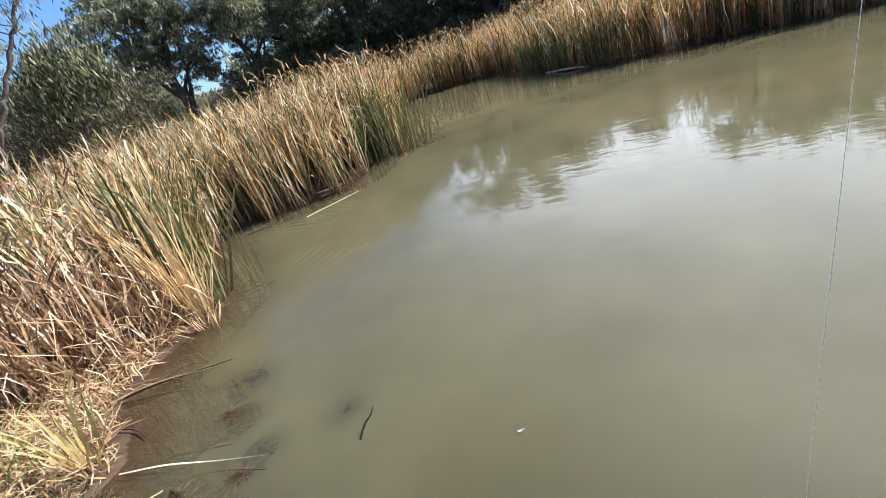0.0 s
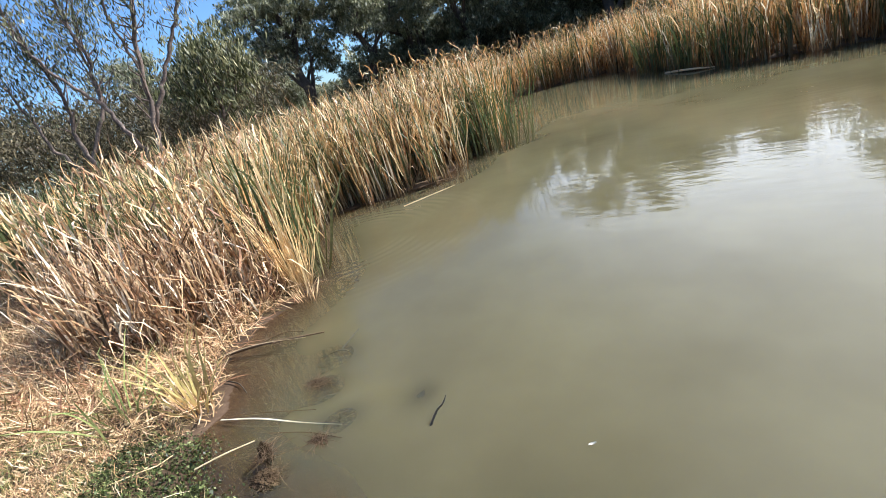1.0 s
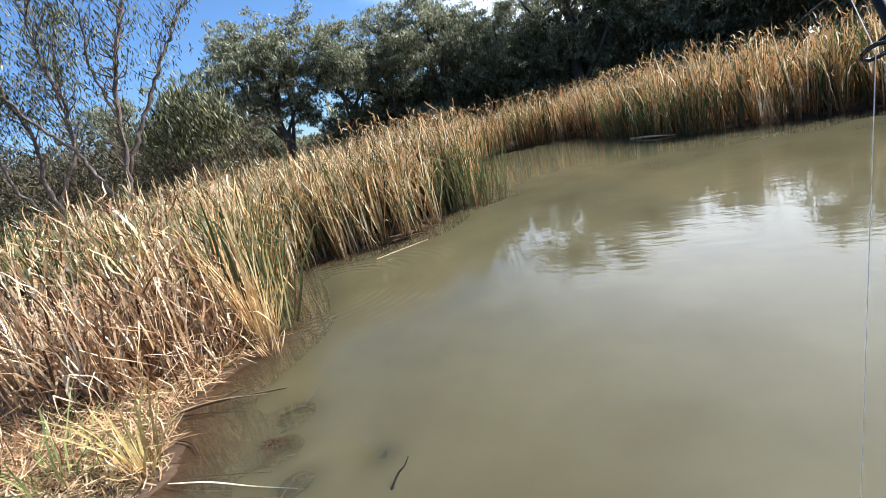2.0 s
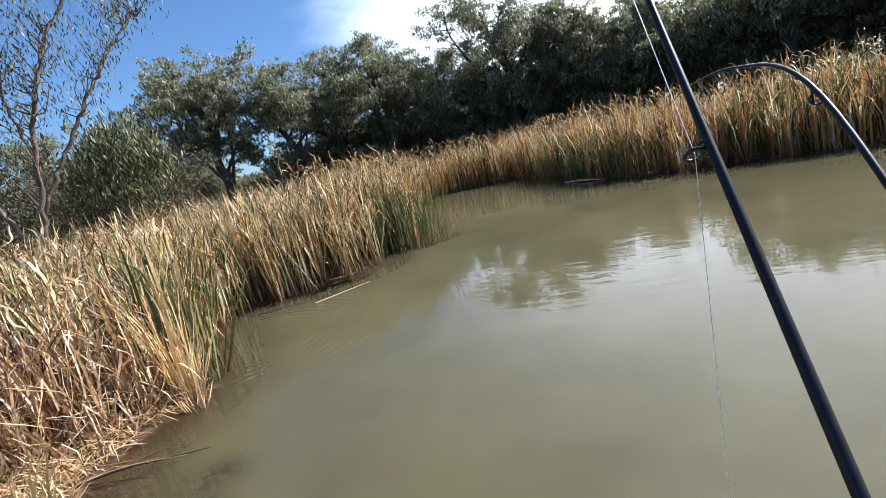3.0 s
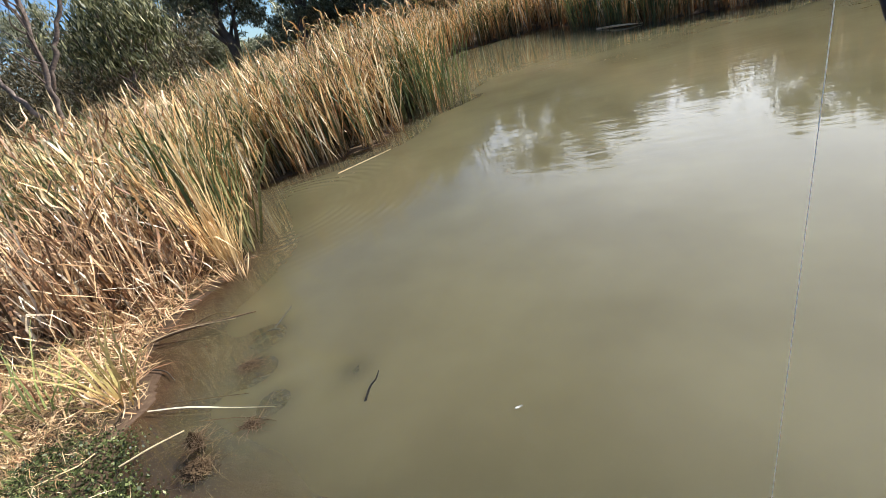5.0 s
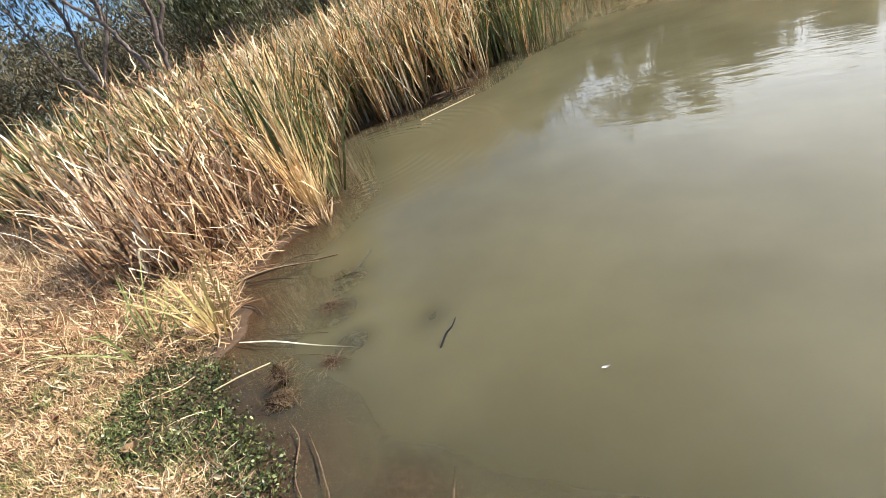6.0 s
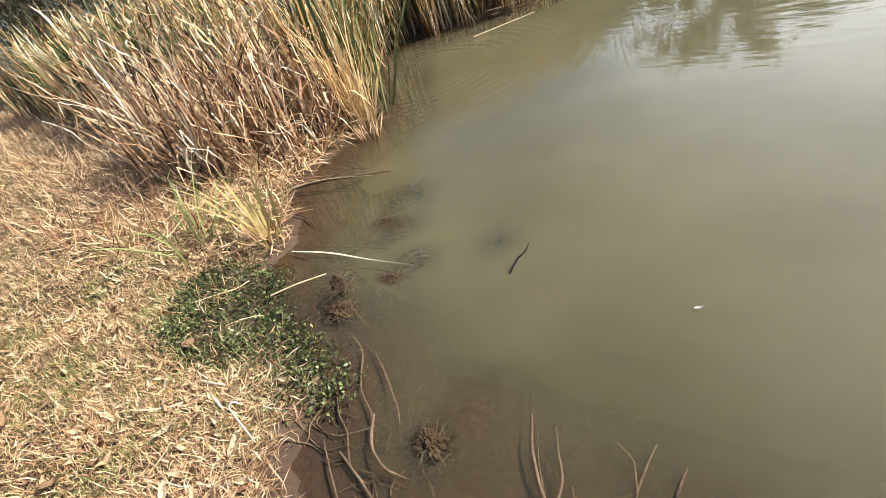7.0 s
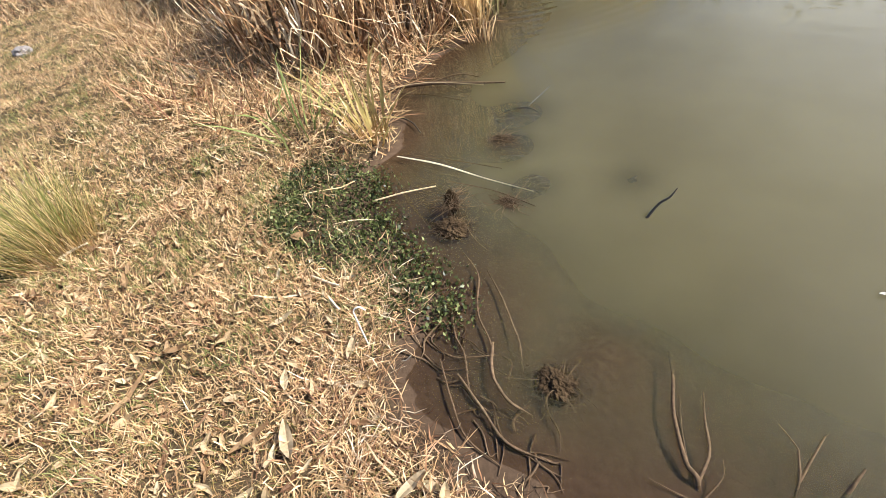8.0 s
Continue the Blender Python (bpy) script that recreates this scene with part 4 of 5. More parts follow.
def curled_leaf(ln, wd, curl, cup):
    """A dry lance leaf or bark flake with thickness, curled along its length."""
    bm = bmesh.new()
    rows = []
    n_r = 7
    for k in range(n_r):
        s = k / (n_r - 1)
        w = wd * (math.sin(math.pi * min(max(s, 0.03), 0.97)) ** 0.7) * (1 - 0.25 * s)
        a = (s - 0.5) * curl
        x, z = ln * (s - 0.5), ln * 0.5 * abs(math.sin(a)) * 0.6
        rows.append([bm.verts.new((x, w * q * 0.5 + ln * 0.06 * math.sin(3 * s), z + cup * abs(q) * wd)) for q in (-1, 0, 1)])
    for a, b in zip(rows, rows[1:]):
        for i in range(2):
            bm.faces.new((a[i], b[i], b[i + 1], a[i + 1]))
    bmesh.ops.solidify(bm, geom=bm.faces[:], thickness=0.0012)
    return bm


litter_src = []
for k in range(6):
    bm = curled_leaf(0.11, 0.026 + 0.005 * k, 1.0 + 0.3 * k, 0.25)
    me = bpy.data.meshes.new("dry_leaf")
    bm.to_mesh(me)
    bm.free()
    litter_src.append(np_mesh("leaf_copy", [v.co[:] for v in me.vertices], [p.vertices[:] for p in me.polygons if len(p.vertices) == 4]))
lx, ly, ld = scatter(-6.5, -0.4, -1.0, 2.9, 230, lambda x, y, d: on_bank(x, y, d) & (d > 0.12) & (rng.random(len(x)) < 0.25 + 0.75 * np.clip(1.2 - np.hypot(x + 3.2, y + 0.2) * 0.35, 0, 1)) & ~in_poly(x, y, WEED))
vs, fs, start = [], [], 0
for k in range(len(lx)):
    src = litter_src[k % 6]
    v = np.array([q.co[:] for q in src.vertices])
    m = np.array(Matrix.LocRotScale(Vector((lx[k], ly[k], height(lx[k:k + 1], ly[k:k + 1])[0] + 0.02)), Euler((rng.normal(0, 0.35), rng.normal(0, 0.3), rng.uniform(0, 6.28))), Vector((1, 1, 1)) * rng.uniform(0.2, 0.72)))
    vs.append(v @ m[:3, :3].T + m[:3, 3])
    fs.append(np.array([p.vertices[:] for p in src.polygons]) + start)
    start += len(v)
litter = put("leaf_litter", np_mesh("leaf_litter", np.vstack(vs), np.vstack(fs)), m_litter)
tagged(litter, "scattered tan and brown dry gum leaves on the grass", "leaves", kind="stuff")

# larger pale leaves and flakes that stand out
for x, y, ln, wd, turn, lab in ((-2.36, 0.70, 0.10, 0.035, 120, "pale curled bark flake lying on dry grass"), (-2.25, 0.34, 0.13, 0.05, 150, "large cream bark flake lying on dry grass"),
                                (-4.05, 0.83, 0.09, 0.035, 95, "pale dry leaf lying on straw"), (-3.55, 0.32, 0.11, 0.035, 160, "tan dry gum leaf lying on straw"),
                                (-3.64, 0.36, 0.09, 0.03, 140, "tan dry gum leaf lying on straw"), (-4.45, 0.76, 0.10, 0.03, 40, "pale dry leaf lying on straw"),
                                (-2.88, 0.07, 0.22, 0.03, 100, "split pale piece of bark on straw"), (-1.85, 0.48, 0.12, 0.035, 80, "pale dry leaf by the mud"),
                                (-2.22, 0.62, 0.07, 0.03, 20, "pinkish dry leaf by the mud"), (-2.68, 0.62, 0.10, 0.03, 70, "cream dry leaf lying on dry grass"),
                                (-2.35, 0.27, 0.15, 0.03, 75, "tan narrow dry leaf on dry grass"), (-2.95, 0.28, 0.11, 0.03, 50, "tan dry gum leaf lying on straw"),
                                (-2.42, 1.0, 0.06, 0.025, 0, "pale leaf lying on green weed"), (-3.05, 0.98, 0.10, 0.06, 30, "curled brown bark piece beside green weed")):
    z = float(height(np.array([x]), np.array([y]))[0])
    leaf = part("dry_leaf", curled_leaf(ln, wd, 1.3, 0.3), m_litter if "tan" in lab or "brown" in lab or "split" in lab else m_flake, None)
    leaf.matrix_basis = pose(x, y, z + 0.03, 8, -6, turn)
    tagged(leaf, lab, "leaf", "loose leaves on the bank")

# wire peg stuck in the grass
peg_z = float(height(np.array([-2.34]), np.array([0.75]))[0])
peg = put("wire_peg", tubes_mesh("wire_peg", [(smooth_path([(-2.34, 0.75, peg_z - 0.05), (-2.342, 0.755, peg_z + 0.07), (-2.346, 0.762, peg_z + 0.17), (-2.35, 0.768, peg_z + 0.20), (-2.335, 0.785, peg_z + 0.212), (-2.318, 0.795, peg_z + 0.195)], 5), (0.0028, 0.0028))], 8), m_white_scrap)
tagged(peg, "white hooked wire peg standing in the dry grass", "peg")
scrap_bm = bmesh.new()
bmesh.ops.create_icosphere(scrap_bm, subdivisions=3, radius=0.06)
for v in scrap_bm.verts:
    v.co = Vector((v.co.x * 1.5, v.co.y, v.co.z * 0.7)) * (1 + 0.55 * noise.noise(v.co * 28) + 0.3 * noise.noise(v.co * 70))
scrap = part("plastic_scrap", scrap_bm, m_white_scrap, None)
scrap.location = (-5.45, 3.56, 1.02)
tagged(scrap, "crumpled white scrap caught among dry reeds", "scrap")


def tuft(name, place, n_b, lens, wide, spread, tilt, mat, label, category, bend=0.5, segs=6, apart=False):
    a, r = rng.uniform(0, 2 * math.pi, n_b), spread * np.sqrt(rng.random(n_b))
    base = np.stack([place[0] + r * np.cos(a), place[1] + r * np.sin(a), np.full(n_b, place[2])], -1)
    shape = (rng.uniform(*lens, n_b), rng.uniform(*wide, n_b), a + rng.normal(0, 0.5, n_b), np.abs(rng.normal(0.1, tilt, n_b)), np.abs(rng.normal(bend, 0.3, n_b)))
    if apart:
        root = thing(name, place, label, category)
        for i in range(n_b):
            put("blade", blades_mesh("blade", base[i:i + 1] - np.array([place]), *(v[i:i + 1] for v in shape), segs, 1.8), mat, root)
        return root
    me = blades_mesh(name, base, *shape, segs, 1.8)
    return tagged(put(name, me, mat), label, category)


def ground_z(x, y):
    return float(height(np.array([float(x)]), np.array([float(y)]))[0])


tuft("grass_tussock", (-4.32, 0.2, ground_z(-4.3, 0.2) - 0.02), 800, (0.25, 0.62), (0.002, 0.004), 0.24, 0.38, m_tussock, "green and straw wiry grass tussock on the bank", "tussock")
tuft("reed_shoot", (-3.46, 1.82, 0.0), 26, (0.3, 0.75), (0.010, 0.02), 0.09, 0.3, m_tussock, "young green reed shoots at the water's edge", "reed", apart=True)
tuft("fallen_shoot", (-3.9, 1.62, 0.06), 34, (0.3, 0.75), (0.009, 0.016), 0.22, 1.0, m_green_grass, "green reed blades flopped over the grass", "reed", 0.9, apart=True)
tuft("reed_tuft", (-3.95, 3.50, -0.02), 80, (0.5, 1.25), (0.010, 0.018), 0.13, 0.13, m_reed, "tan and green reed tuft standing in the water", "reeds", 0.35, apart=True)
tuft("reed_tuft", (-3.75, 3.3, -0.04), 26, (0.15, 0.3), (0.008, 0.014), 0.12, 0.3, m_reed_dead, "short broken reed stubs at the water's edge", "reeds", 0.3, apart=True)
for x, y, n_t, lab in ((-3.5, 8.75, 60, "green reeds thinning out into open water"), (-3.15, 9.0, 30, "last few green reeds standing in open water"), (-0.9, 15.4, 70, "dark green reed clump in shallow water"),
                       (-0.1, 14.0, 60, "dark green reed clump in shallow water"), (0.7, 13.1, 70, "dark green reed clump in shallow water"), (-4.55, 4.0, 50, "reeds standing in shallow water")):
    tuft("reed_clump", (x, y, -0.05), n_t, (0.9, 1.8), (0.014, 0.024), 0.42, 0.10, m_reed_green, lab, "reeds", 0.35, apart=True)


# ---- in the shallows ----
def stick(name, pts, radii, mat, label, category="stick", sides=8, lumpy=0.05, group=""):
    return tagged(put(name, tubes_mesh(name, [(smooth_path(p, 5), r) for p, r in (zip(pts, radii) if isinstance(pts[0][0], tuple) else [(pts, radii)])], sides, lumpy), mat), label, category, group)


stick("upright_stick", [(-1.83, 1.84, -0.10), (-1.80, 1.88, -0.02), (-1.765, 1.94, 0.05), (-1.735, 1.97, 0.075), (-1.72, 2.0, 0.105)], (0.006, 0.006, 0.005, 0.0022), m_black_wood, "dark wet stick poking out of the water")
for pts, lab in (([(-3.2, 1.77, 0.02), (-2.9, 1.80, 0.03), (-2.6, 1.82, 0.012), (-2.32, 1.84, 0.004)], "long pale reed blade lying on the water"), ([(-3.18, 1.80, 0.025), (-2.85, 1.87, 0.02), (-2.57, 1.93, 0.006)], "brown reed blade lying on the water"),
                 ([(-3.95, 2.30, 0.03), (-3.6, 2.46, 0.075), (-3.2, 2.62, 0.04)], "pale limp reed blade trailing over a twig"), ([(-3.9, 2.26, 0.03), (-3.55, 2.36, 0.05), (-3.25, 2.44, 0.012)], "brown reed blade trailing into the water"),
                 ([(-2.75, 1.72, 0.012), (-2.5, 1.76, 0.006), (-2.25, 1.75, 0.004)], "thin tan reed blade floating on the water")):
    p = smooth_path(pts, 5)
    t = np.gradient(p, axis=0)
    side = np.stack([-t[:, 1], t[:, 0], 0 * t[:, 0]], -1)
    side /= np.linalg.norm(side, axis=1)[:, None]
    w = np.interp(np.linspace(0, 1, len(p)), [0, 0.3, 0.6, 1], [0.009, 0.012, 0.008, 0.002] if "long pale" in lab else [0.007, 0.006, 0.004, 0.002])[:, None]
    up = np.array((0, 0, 0.003))
    v = np.stack([p - side * w / 2, p + up, p + side * w / 2, p - up * 0.3], 1)
    i, j = np.meshgrid(np.arange(len(p) - 1), np.arange(4), indexing="ij")
    f = np.stack([i * 4 + j, i * 4 + (j + 1) % 4, (i + 1) * 4 + (j + 1) % 4, (i + 1) * 4 + j], -1).reshape(-1, 4)
    tagged(put("fallen_reed", np_mesh("fallen_reed", v.reshape(-1, 3), f), m_flake if "long pale" in lab else m_litter if "pale" in lab else m_wet_wood), lab, "reed leaf", "blades on the water")
stick("straw_stem", [(-3.02, 1.41, 0.02), (-2.9, 1.53, 0.03), (-2.79, 1.65, 0.02)], (0.005, 0.004, 0.003), m_litter, "tan straw stem lying on wet mud")
stick("twig", [[(-3.9, 2.36, 0.03), (-3.6, 2.50, 0.05), (-3.35, 2.62, 0.03), (-3.1, 2.72, 0.02)], [(-3.6, 2.5, 0.05), (-3.45, 2.66, 0.06), (-3.3, 2.72, 0.03)], [(-3.5, 2.55, 0.05), (-3.3, 2.52, 0.02)]], [(0.013, 0.011, 0.005), (0.007, 0.003), (0.005, 0.002)], m_wet_wood, "forked brown twig reaching from bank into water", "twig")
stick("twig", [[(-3.6, 2.12, 0.02), (-3.4, 2.10, 0.02), (-3.25, 2.03, 0.01)]], [(0.006, 0.003)], m_black_wood, "short dark twig in the shallows", "twig")
stick("sunken_branch", [[(-2.95, 2.45, -0.02), (-2.79, 2.52, -0.003), (-2.6, 2.46, -0.02)], [(-2.79, 2.52, 0.01), (-2.77, 2.62, 0.03), (-2.75, 2.71, 0.05)]], [(0.006, 0.007, 0.004), (0.004, 0.002)], m_black_wood, "dark sunken branch breaking the water's surface", "branch")
for pts, r0 in (([(-2.38, 1.36, 0.0), (-2.25, 1.29, 0.006), (-2.12, 1.18, 0.004), (-2.09, 1.11, 0.006), (-1.98, 1.03, 0.005), (-1.9, 0.93, 0.01)], 0.009), ([(-2.22, 1.32, 0.0), (-2.08, 1.24, 0.004), (-1.96, 1.15, 0.002), (-1.90, 1.09, 0.003), (-1.82, 0.98, 0.0)], 0.010),
                ([(-1.98, 1.03, 0.006), (-1.9, 0.95, 0.02), (-1.80, 0.88, 0.025), (-1.72, 0.86, 0.005)], 0.014), ([(-2.2, 1.05, 0.01), (-2.12, 0.98, 0.012), (-2.02, 0.94, 0.012), (-1.92, 0.86, 0.01), (-1.84, 0.80, 0.006)], 0.008),
                ([(-2.0, 0.86, 0.01), (-1.86, 0.79, 0.012), (-1.72, 0.76, 0.012), (-1.6, 0.80, 0.003)], 0.012), ([(-2.1, 0.86, 0.015), (-1.98, 0.76, 0.02), (-1.84, 0.70, 0.02), (-1.7, 0.70, 0.012)], 0.009), ([(-1.95, 0.99, 0.005), (-2.02, 0.92, 0.01), (-2.1, 0.9, 0.015)], 0.006)):
    stick("tree_root", [(x + rng.normal(0, 0.012), y + rng.normal(0, 0.012), z - 0.004) for x, y, z in pts], (r0 * 0.3, r0 * 0.45, r0 * 0.38, r0 * 0.42, r0 * 0.12), m_wet_wood, "brown muddy root winding through the shallows", "root", 8, 0.14, "roots in the shallows")
stick("snag", [[(-1.22, 0.90, -0.118), (-1.245, 0.97, 0.001), (-1.29, 1.0, 0.009), (-1.37, 1.12, 0.005), (-1.42, 1.24, -0.004), (-1.47, 1.34, -0.034)], [(-1.245, 0.97, 0.001), (-1.25, 1.06, 0.009), (-1.29, 1.14, 0.009), (-1.325, 1.22, 0.019)], [(-1.27, 0.98, 0.001), (-1.33, 1.08, 0.005), (-1.38, 1.19, 0.001)],
               [(-1.22, 0.93, -0.004), (-1.2, 1.01, 0.014), (-1.215, 1.05, 0.028)], [(-1.22, 0.92, -0.004), (-1.29, 0.91, 0.001), (-1.35, 0.905, 0.001)]], [(0.0087, 0.0068, 0.0056, 0.0043), (0.0055, 0.0042, 0.0015), (0.0019, 0.0007), (0.0025, 0.0009), (0.0031, 0.0012)], m_wet_wood, "forked bare branch rising out of murky water", "branch", group="snags")
stick("snag", [[(-1.04, 1.0, -0.118), (-1.05, 1.10, 0.005), (-1.07, 1.17, 0.019), (-1.08, 1.19, 0.023), (-1.13, 1.22, 0.037)], [(-1.05, 1.11, 0.009), (-1.04, 1.2, 0.014), (-1.03, 1.27, 0.005)]], [(0.0037, 0.0031, 0.0025, 0.0009), (0.0037, 0.0019)], m_wet_wood, "crooked bare twig rising out of murky water", "branch", group="snags")
stick("snag", [(-0.97, 1.06, -0.138), (-0.955, 1.15, -0.004), (-0.94, 1.22, 0.023)], (0.007, 0.006, 0.0025), m_wet_wood, "stubby bare branch end above the water", "branch", group="snags")


def clod(place, size, seed, label):
    """A clod of mud with root fibres on it."""
    bm = bmesh.new()
    bmesh.ops.create_icosphere(bm, subdivisions=5, radius=1.0)
    for v in bm.verts:
        q = v.co * 2.2 + Vector((seed, 0, 0))
        v.co *= 1 + 0.3 * noise.noise(q) + 0.22 * noise.noise(q * 2.7) + 0.10 * noise.noise(q * 7) + 0.07 * noise.noise(q * 17)
        v.co = Vector((v.co.x * size[0], v.co.y * size[1], v.co.z * size[2]))
    root = thing("mud_clod", place, label, "clod", "clods in the shallows")
    part("clump", bm, m_clod, root)
    specs = []
    for k in range(150):
        a, r = rng.uniform(0, 6.28), rng.uniform(0.3, 1.7)
        b = np.array((math.cos(a) * r * size[0], math.sin(a) * r * size[1], size[2] * max(-0.1, 0.9 - r * 0.75)))
        d = np.array((rng.normal(), rng.normal(), rng.uniform(-0.3, 0.2))) * rng.uniform(0.02, 0.075)
        specs.append((smooth_path([b, b + d * 0.5 + rng.normal(0, 0.008, 3), b + d], 3), (0.0016, 0.0011, 0.0005)))
    put("fibre_mat", tubes_mesh("fibre_mat", specs, 5), m_wet_wood, root)
    return root


for x, y, sx, sy, sd in ((-2.78, 2.42, 0.16, 0.09, 6.0), (-1.95, 2.15, 0.10, 0.05, 7.0), (-2.55, 2.05, 0.12, 0.06, 8.0), (-2.35, 1.95, 0.08, 0.05, 9.0)):
    bm = bmesh.new()
    bmesh.ops.create_icosphere(bm, subdivisions=3, radius=1.0)
    for v in bm.verts:
        v.co *= 1 + 0.5 * noise.noise(v.co * 2 + Vector((sd, 0, 0)))
        v.co = Vector((v.co.x * sx, v.co.y * sy, v.co.z * 0.03))
    lump = part("sunken_lump", bm, m_black_wood, None)
    lump.location = (x, y, -0.045)
    tagged(lump, "dark sunken debris just under the murky surface", "debris", "debris under water")
clod((-2.52, 1.45, -0.005), (0.08, 0.06, 0.035), 1.0, "brown muddy root clod breaking the water")
clod((-2.60, 1.56, 0.05), (0.03, 0.03, 0.06), 2.0, "upright muddy root stump above the water")
clod((-2.74, 2.16, 0.0), (0.05, 0.035, 0.02), 3.0, "small dark root clod in the shallows")
clod((-2.39, 1.72, 0.0), (0.04, 0.025, 0.018), 4.0, "small dark root clod in the shallows")
clod((-1.71, 1.02, -0.02), (0.075, 0.06, 0.04), 5.0, "brown muddy root clod breaking the water")
stick("floating_reed", [(-4.05, 5.9, 0.006), (-3.8, 6.2, 0.012), (-3.52, 6.6, 0.01)], (0.006, 0.006, 0.003), m_litter, "pale broken reed floating on the pond", "reed")
stick("floating_reed", [(-4.9, 5.75, 0.006), (-4.5, 5.9, 0.02), (-4.2, 6.05, 0.01)], (0.007, 0.006, 0.003), m_wet_wood, "brown broken reed floating by the reed bed", "reed")
stick("floating_reed", [(-4.2, 6.75, 0.02), (-3.9, 6.95, 0.03), (-3.68, 7.05, 0.01)], (0.012, 0.011, 0.006), m_wet_wood, "rusty broken reed stem at the waterline", "reed")
stick("floating_reed", [(-4.5, 3.35, 0.05), (-4.2, 3.3, 0.07), (-3.92, 3.25, 0.05)], (0.008, 0.008, 0.006), m_litter, "pale reed stem lying across the reed foot", "reed")
stick("floating_reed", [(-0.6, 14.3, 0.01), (-0.1, 13.6, 0.05), (0.4, 13.2, 0.02)], (0.03, 0.025, 0.01), m_litter, "pale broken reed floating by the far clump", "reed")

for k in range(34):
    t = k / 33
    cx, cy = -2.28 + 0.75 * t + rng.normal(0, 0.05), 1.0 - 0.28 * t + rng.normal(0, 0.06)
    a, ln = rng.uniform(-1.4, 0.4), rng.uniform(0.08, 0.26)
    pts = [(cx + (q - 0.5) * ln * math.cos(a) + rng.normal(0, 0.012), cy + (q - 0.5) * ln * math.sin(a) + rng.normal(0, 0.012)) for q in (0, 0.35, 0.7, 1)]
    pts = [(x, y, max(ground_z(x, y), -0.012) + 0.006) for x, y in pts]
    r0 = rng.uniform(0.0022, 0.0055)
    stick("root_twig", pts, (r0, r0 * 0.8, r0 * 0.3), m_wet_wood, "thin brown root tangled on wet mud", "root", 6, 0.08, "thin roots on the mud")

stone_bm = bmesh.new()
bmesh.ops.create_icosphere(stone_bm, subdivisions=4, radius=1.0)
for v in stone_bm.verts:
    v.co *= 1 + 0.35 * noise.noise(v.co * 1.6) + 0.15 * noise.noise(v.co * 5)
    v.co = Vector((v.co.x * 0.17, v.co.y * 0.10, v.co.z * 0.07))
stone = part("stone", stone_bm, surface_mat("grey_stone", [(0.3, (0.12, 0.10, 0.09)), (0.6, (0.24, 0.21, 0.19)), (0.8, (0.34, 0.31, 0.28))], 9, 0.9, 0.6, 60), None)
stone.location = (-9.9, 1.3, ground_z(-9.9, 1.3) + 0.03)
tagged(stone, "grey weathered stone lying in the dry grass", "stone")
speck = part("floating_leaf", curled_leaf(0.035, 0.014, 1.0, 0.3), m_white_scrap, None)
speck.matrix_basis = pose(-1.0, 1.86, 0.004, 0, 0, 30)
tagged(speck, "tiny white leaf scrap floating on the pond", "leaf")
for x, y, ln, turn, lab in ((-5.9, 1.72, 0.5, 25, "pale broken reed stem lying on straw"), (-4.15, 0.22, 0.2, 70, "thin pale twig lying beside the tussock"), (-2.72, 0.86, 0.2, 5, "bent tan straw stem on the grass"), (-2.6, 0.80, 0.16, -12, "tan straw stem on the grass")):
    c, q = math.cos(radians(turn)), math.sin(radians(turn))
    pts = [(x + c * ln * t, y + q * ln * t, ground_z(x + c * ln * t, y + q * ln * t) + 0.03 + 0.02 * math.sin(3 * t)) for t in (-0.5, 0, 0.5)]
    stick("straw_stem", pts, (0.006, 0.006, 0.004), m_flake, lab)

# ---- fishing rods ----
def disc_tube(path, radii, sides=20):
    return np_mesh("tube", *tube_arrays(path, radii, sides), smooth=True)


def guide(parent, place, way, radius, hang):
    """A line guide: ring and foot under the blank."""
    w = Vector(way).normalized()
    side = Vector(hang).normalized()
    c = Vector(place) + side * (radius + 0.006)
    u, v = side, w.cross(side).normalized()
    ring_path = [c + (u * math.cos(a) + v * math.sin(a)) * radius for a in np.linspace(0, 2 * math.pi, 25)]
    g = put("guide", np_mesh("guide", *tube_arrays([tuple(p) for p in ring_path], (radius * 0.2,), 8), smooth=True), m_ring, parent, "black line guide ring")
    for s in (-1, 1):
        put("guide_foot", np_mesh("guide_foot", *tube_arrays([tuple(Vector(place) + w * s * radius * 1.9), tuple(Vector(place) + w * s * radius * 0.9 + side * 0.003), tuple(c + v * s * radius * 0.75 + u * radius * 0.5)], (0.0022, 0.0016, 0.0014), 6), smooth=True), m_ring, g)
    return g


A_FOOT, A_TOP = Vector((-0.191, -0.241, 0.115)), Vector((-0.322, 0.977, 1.675))
a_way = (A_TOP - A_FOOT).normalized()
a_len = (A_TOP - A_FOOT).length
rod_a = thing("fishing_rod", A_FOOT, "black fishing rod, cork grip, brown wrap, butt on the bank", "fishing rod", "fishing rods")


def on_a(s):
    return tuple(a_way * s)


J = a_len * 0.655      # where blank and brown wrap meet
put("butt_cap", disc_tube([on_a(0), on_a(0.004), on_a(0.03), on_a(0.034)], (0.004, 0.018, 0.018, 0.014)), m_rubber, rod_a, "black rubber butt cap")
put("grip", disc_tube([on_a(s) for s in np.linspace(0.03, J - 0.22, 24)], (0.016, 0.015, 0.0155, 0.018), 20), m_cork, rod_a, "worn brown cork grip")
put("collar", disc_tube([on_a(J - 0.222), on_a(J - 0.22), on_a(J - 0.15), on_a(J - 0.148)], (0.012, 0.0195, 0.0165, 0.010)), m_rubber, rod_a, "black collar")
put("brown_wrap", disc_tube([on_a(J - 0.15), on_a(J)], (0.0078, 0.0066)), m_brown_wrap, rod_a, "glossy reddish-brown wrapped section")
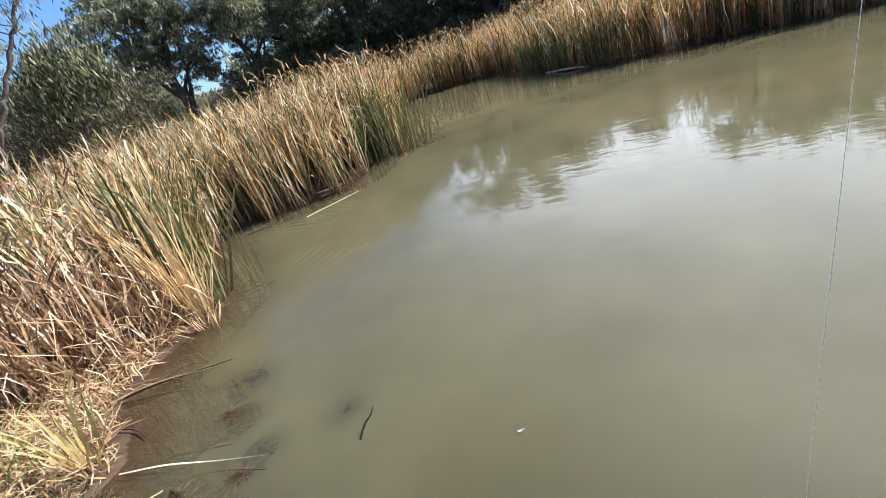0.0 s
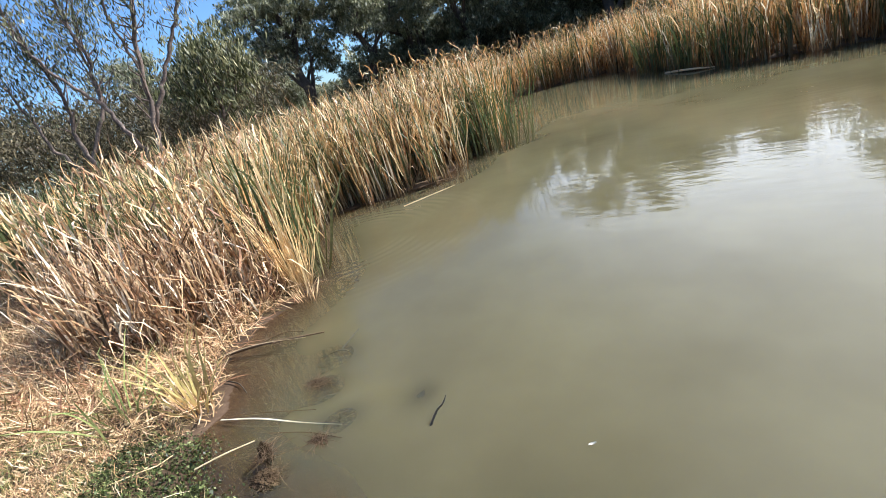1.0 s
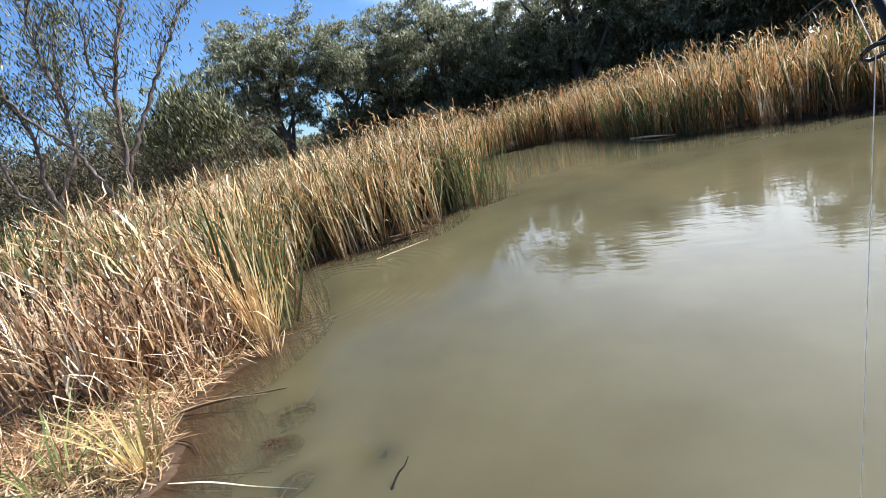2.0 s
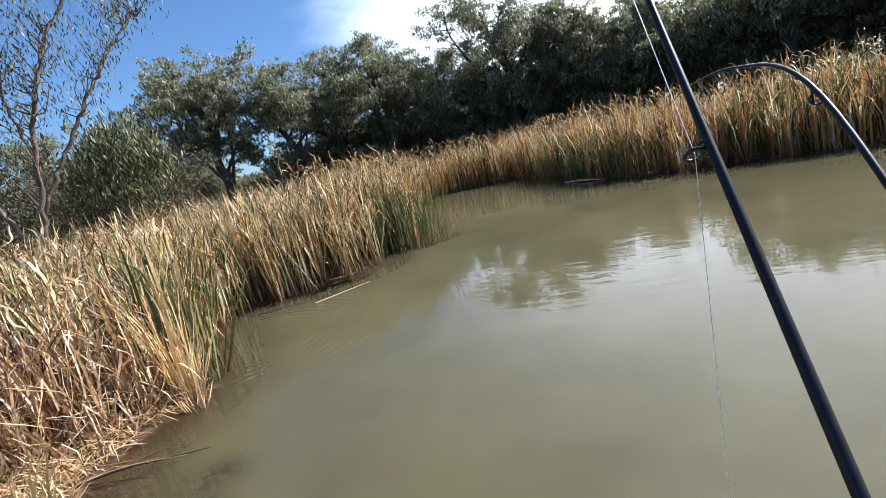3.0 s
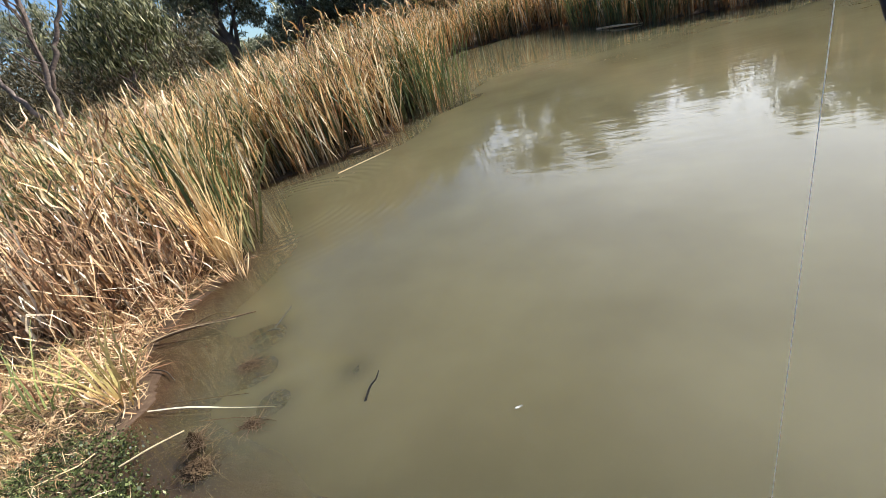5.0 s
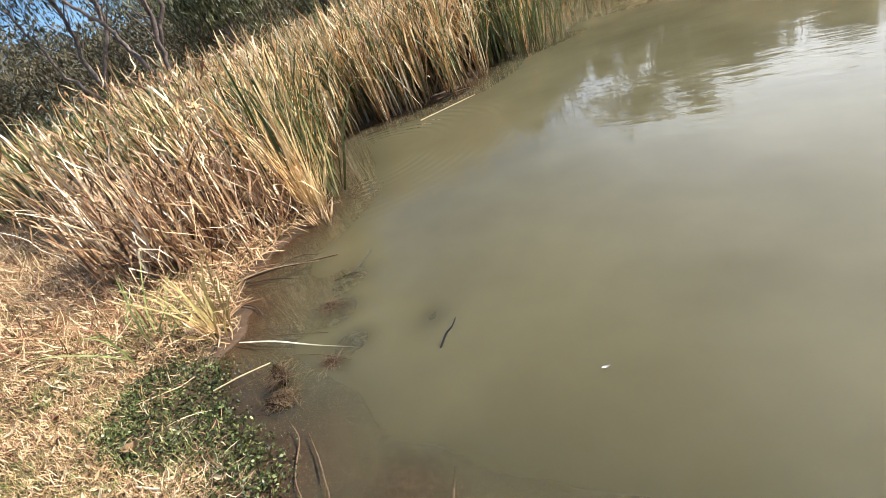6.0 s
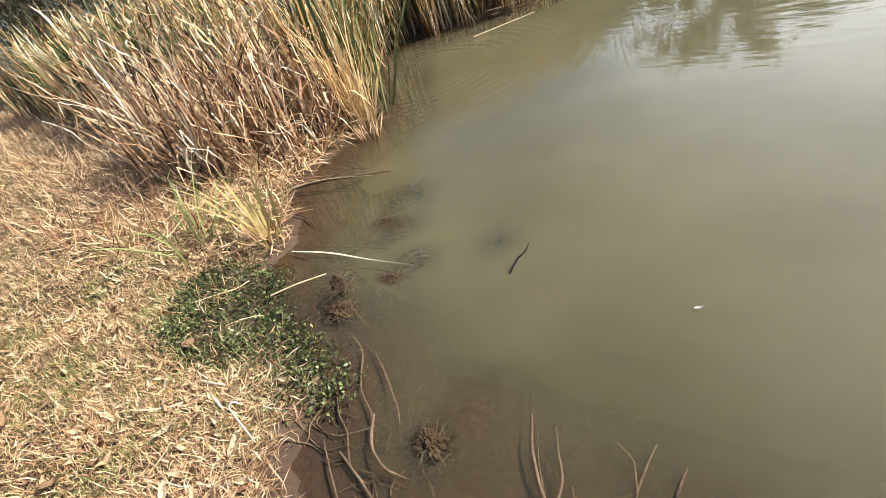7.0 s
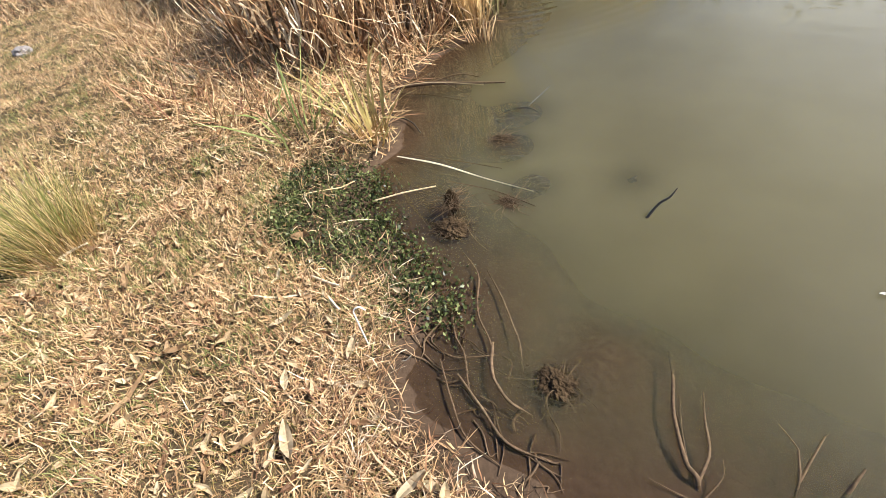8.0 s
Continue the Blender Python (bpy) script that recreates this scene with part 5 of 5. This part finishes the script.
for k in range(4):
    put("gold_band", disc_tube([on_a(J - 0.085 + k * 0.006), on_a(J - 0.0835 + k * 0.006), on_a(J - 0.082 + k * 0.006)], (0.0073, 0.0079, 0.0073)), m_gold, rod_a)
blank_pts = [Vector(on_a(J - 0.002)), Vector(on_a(a_len * 0.82)), Vector(on_a(a_len)), Vector(on_a(a_len * 1.16)), Vector(on_a(a_len * 1.30)) + Vector((-0.01, 0.03, -0.02))]
put("blank", disc_tube(smooth_path([tuple(p) for p in blank_pts], 8), (0.0062, 0.0054, 0.0043, 0.003, 0.0018), 16), m_blank, rod_a, "glossy black rod blank")
hang_a = Vector((-0.55, 0.25, -0.30))
guide(rod_a, on_a(a_len * 0.93), a_way, 0.010, hang_a)
guide(rod_a, on_a(a_len * 1.14), a_way, 0.008, hang_a)
ring_at = Vector(on_a(a_len * 0.93)) + hang_a.normalized() * 0.016
drop = Vector((ring_at.x + 0.03, ring_at.y + 0.22, -0.115))
put("line", np_mesh("line", *tube_arrays([tuple(Vector(on_a(a_len * 1.14)) + hang_a.normalized() * 0.014), tuple(ring_at), tuple(ring_at * 0.5 + drop * 0.5), tuple(drop)], (0.0004,), 6)), m_line, rod_a, "thin pale fishing line")

B_FOOT, B_TOP = Vector((-0.198, -0.895, 0.115)), Vector((-0.135, 1.111, 1.598))
b_way = (B_TOP - B_FOOT).normalized()
b_len = (B_TOP - B_FOOT).length
rod_b = thing("fishing_rod", B_FOOT, "slim black fishing rod, red and blue print, bent tip", "fishing rod", "fishing rods")


def on_b(s):
    return tuple(b_way * s)


put("grip", disc_tube([on_b(s) for s in np.linspace(0.0, 0.75, 12)], (0.006, 0.015, 0.014, 0.015, 0.011), 18), m_rubber, rod_b, "black foam grip")
tip_pts = [Vector(on_b(0.74)), Vector(on_b(b_len * 0.6)), Vector(on_b(b_len * 0.85)), Vector(on_b(b_len))] + [Vector(p) - B_FOOT for p in ((-0.156, 1.299, 1.644), (-0.199, 1.416, 1.634), (-0.221, 1.525, 1.606))]
put("blank", disc_tube(smooth_path([tuple(p) for p in tip_pts], 8), (0.0065, 0.006, 0.0045, 0.0034, 0.0022, 0.0014, 0.0008), 14), m_blank, rod_b, "glossy black rod blank")
for s, mat, lab in ((0.80, m_blue_print, "blue printed band"), (0.95, m_red_print, "red printed band"), (0.97, m_red_print, "red printed band")):
    put("print_band", disc_tube([on_b(s), on_b(s + 0.002), on_b(s + 0.012), on_b(s + 0.014)], (0.0066, 0.0070, 0.0069, 0.0064), 14), mat, rod_b, lab)
hang_b = Vector((0.2, -0.1, -0.6))
guide(rod_b, on_b(b_len * 0.905), b_way, 0.011, hang_b)
guide(rod_b, on_b(b_len * 0.995), b_way, 0.008, hang_b)
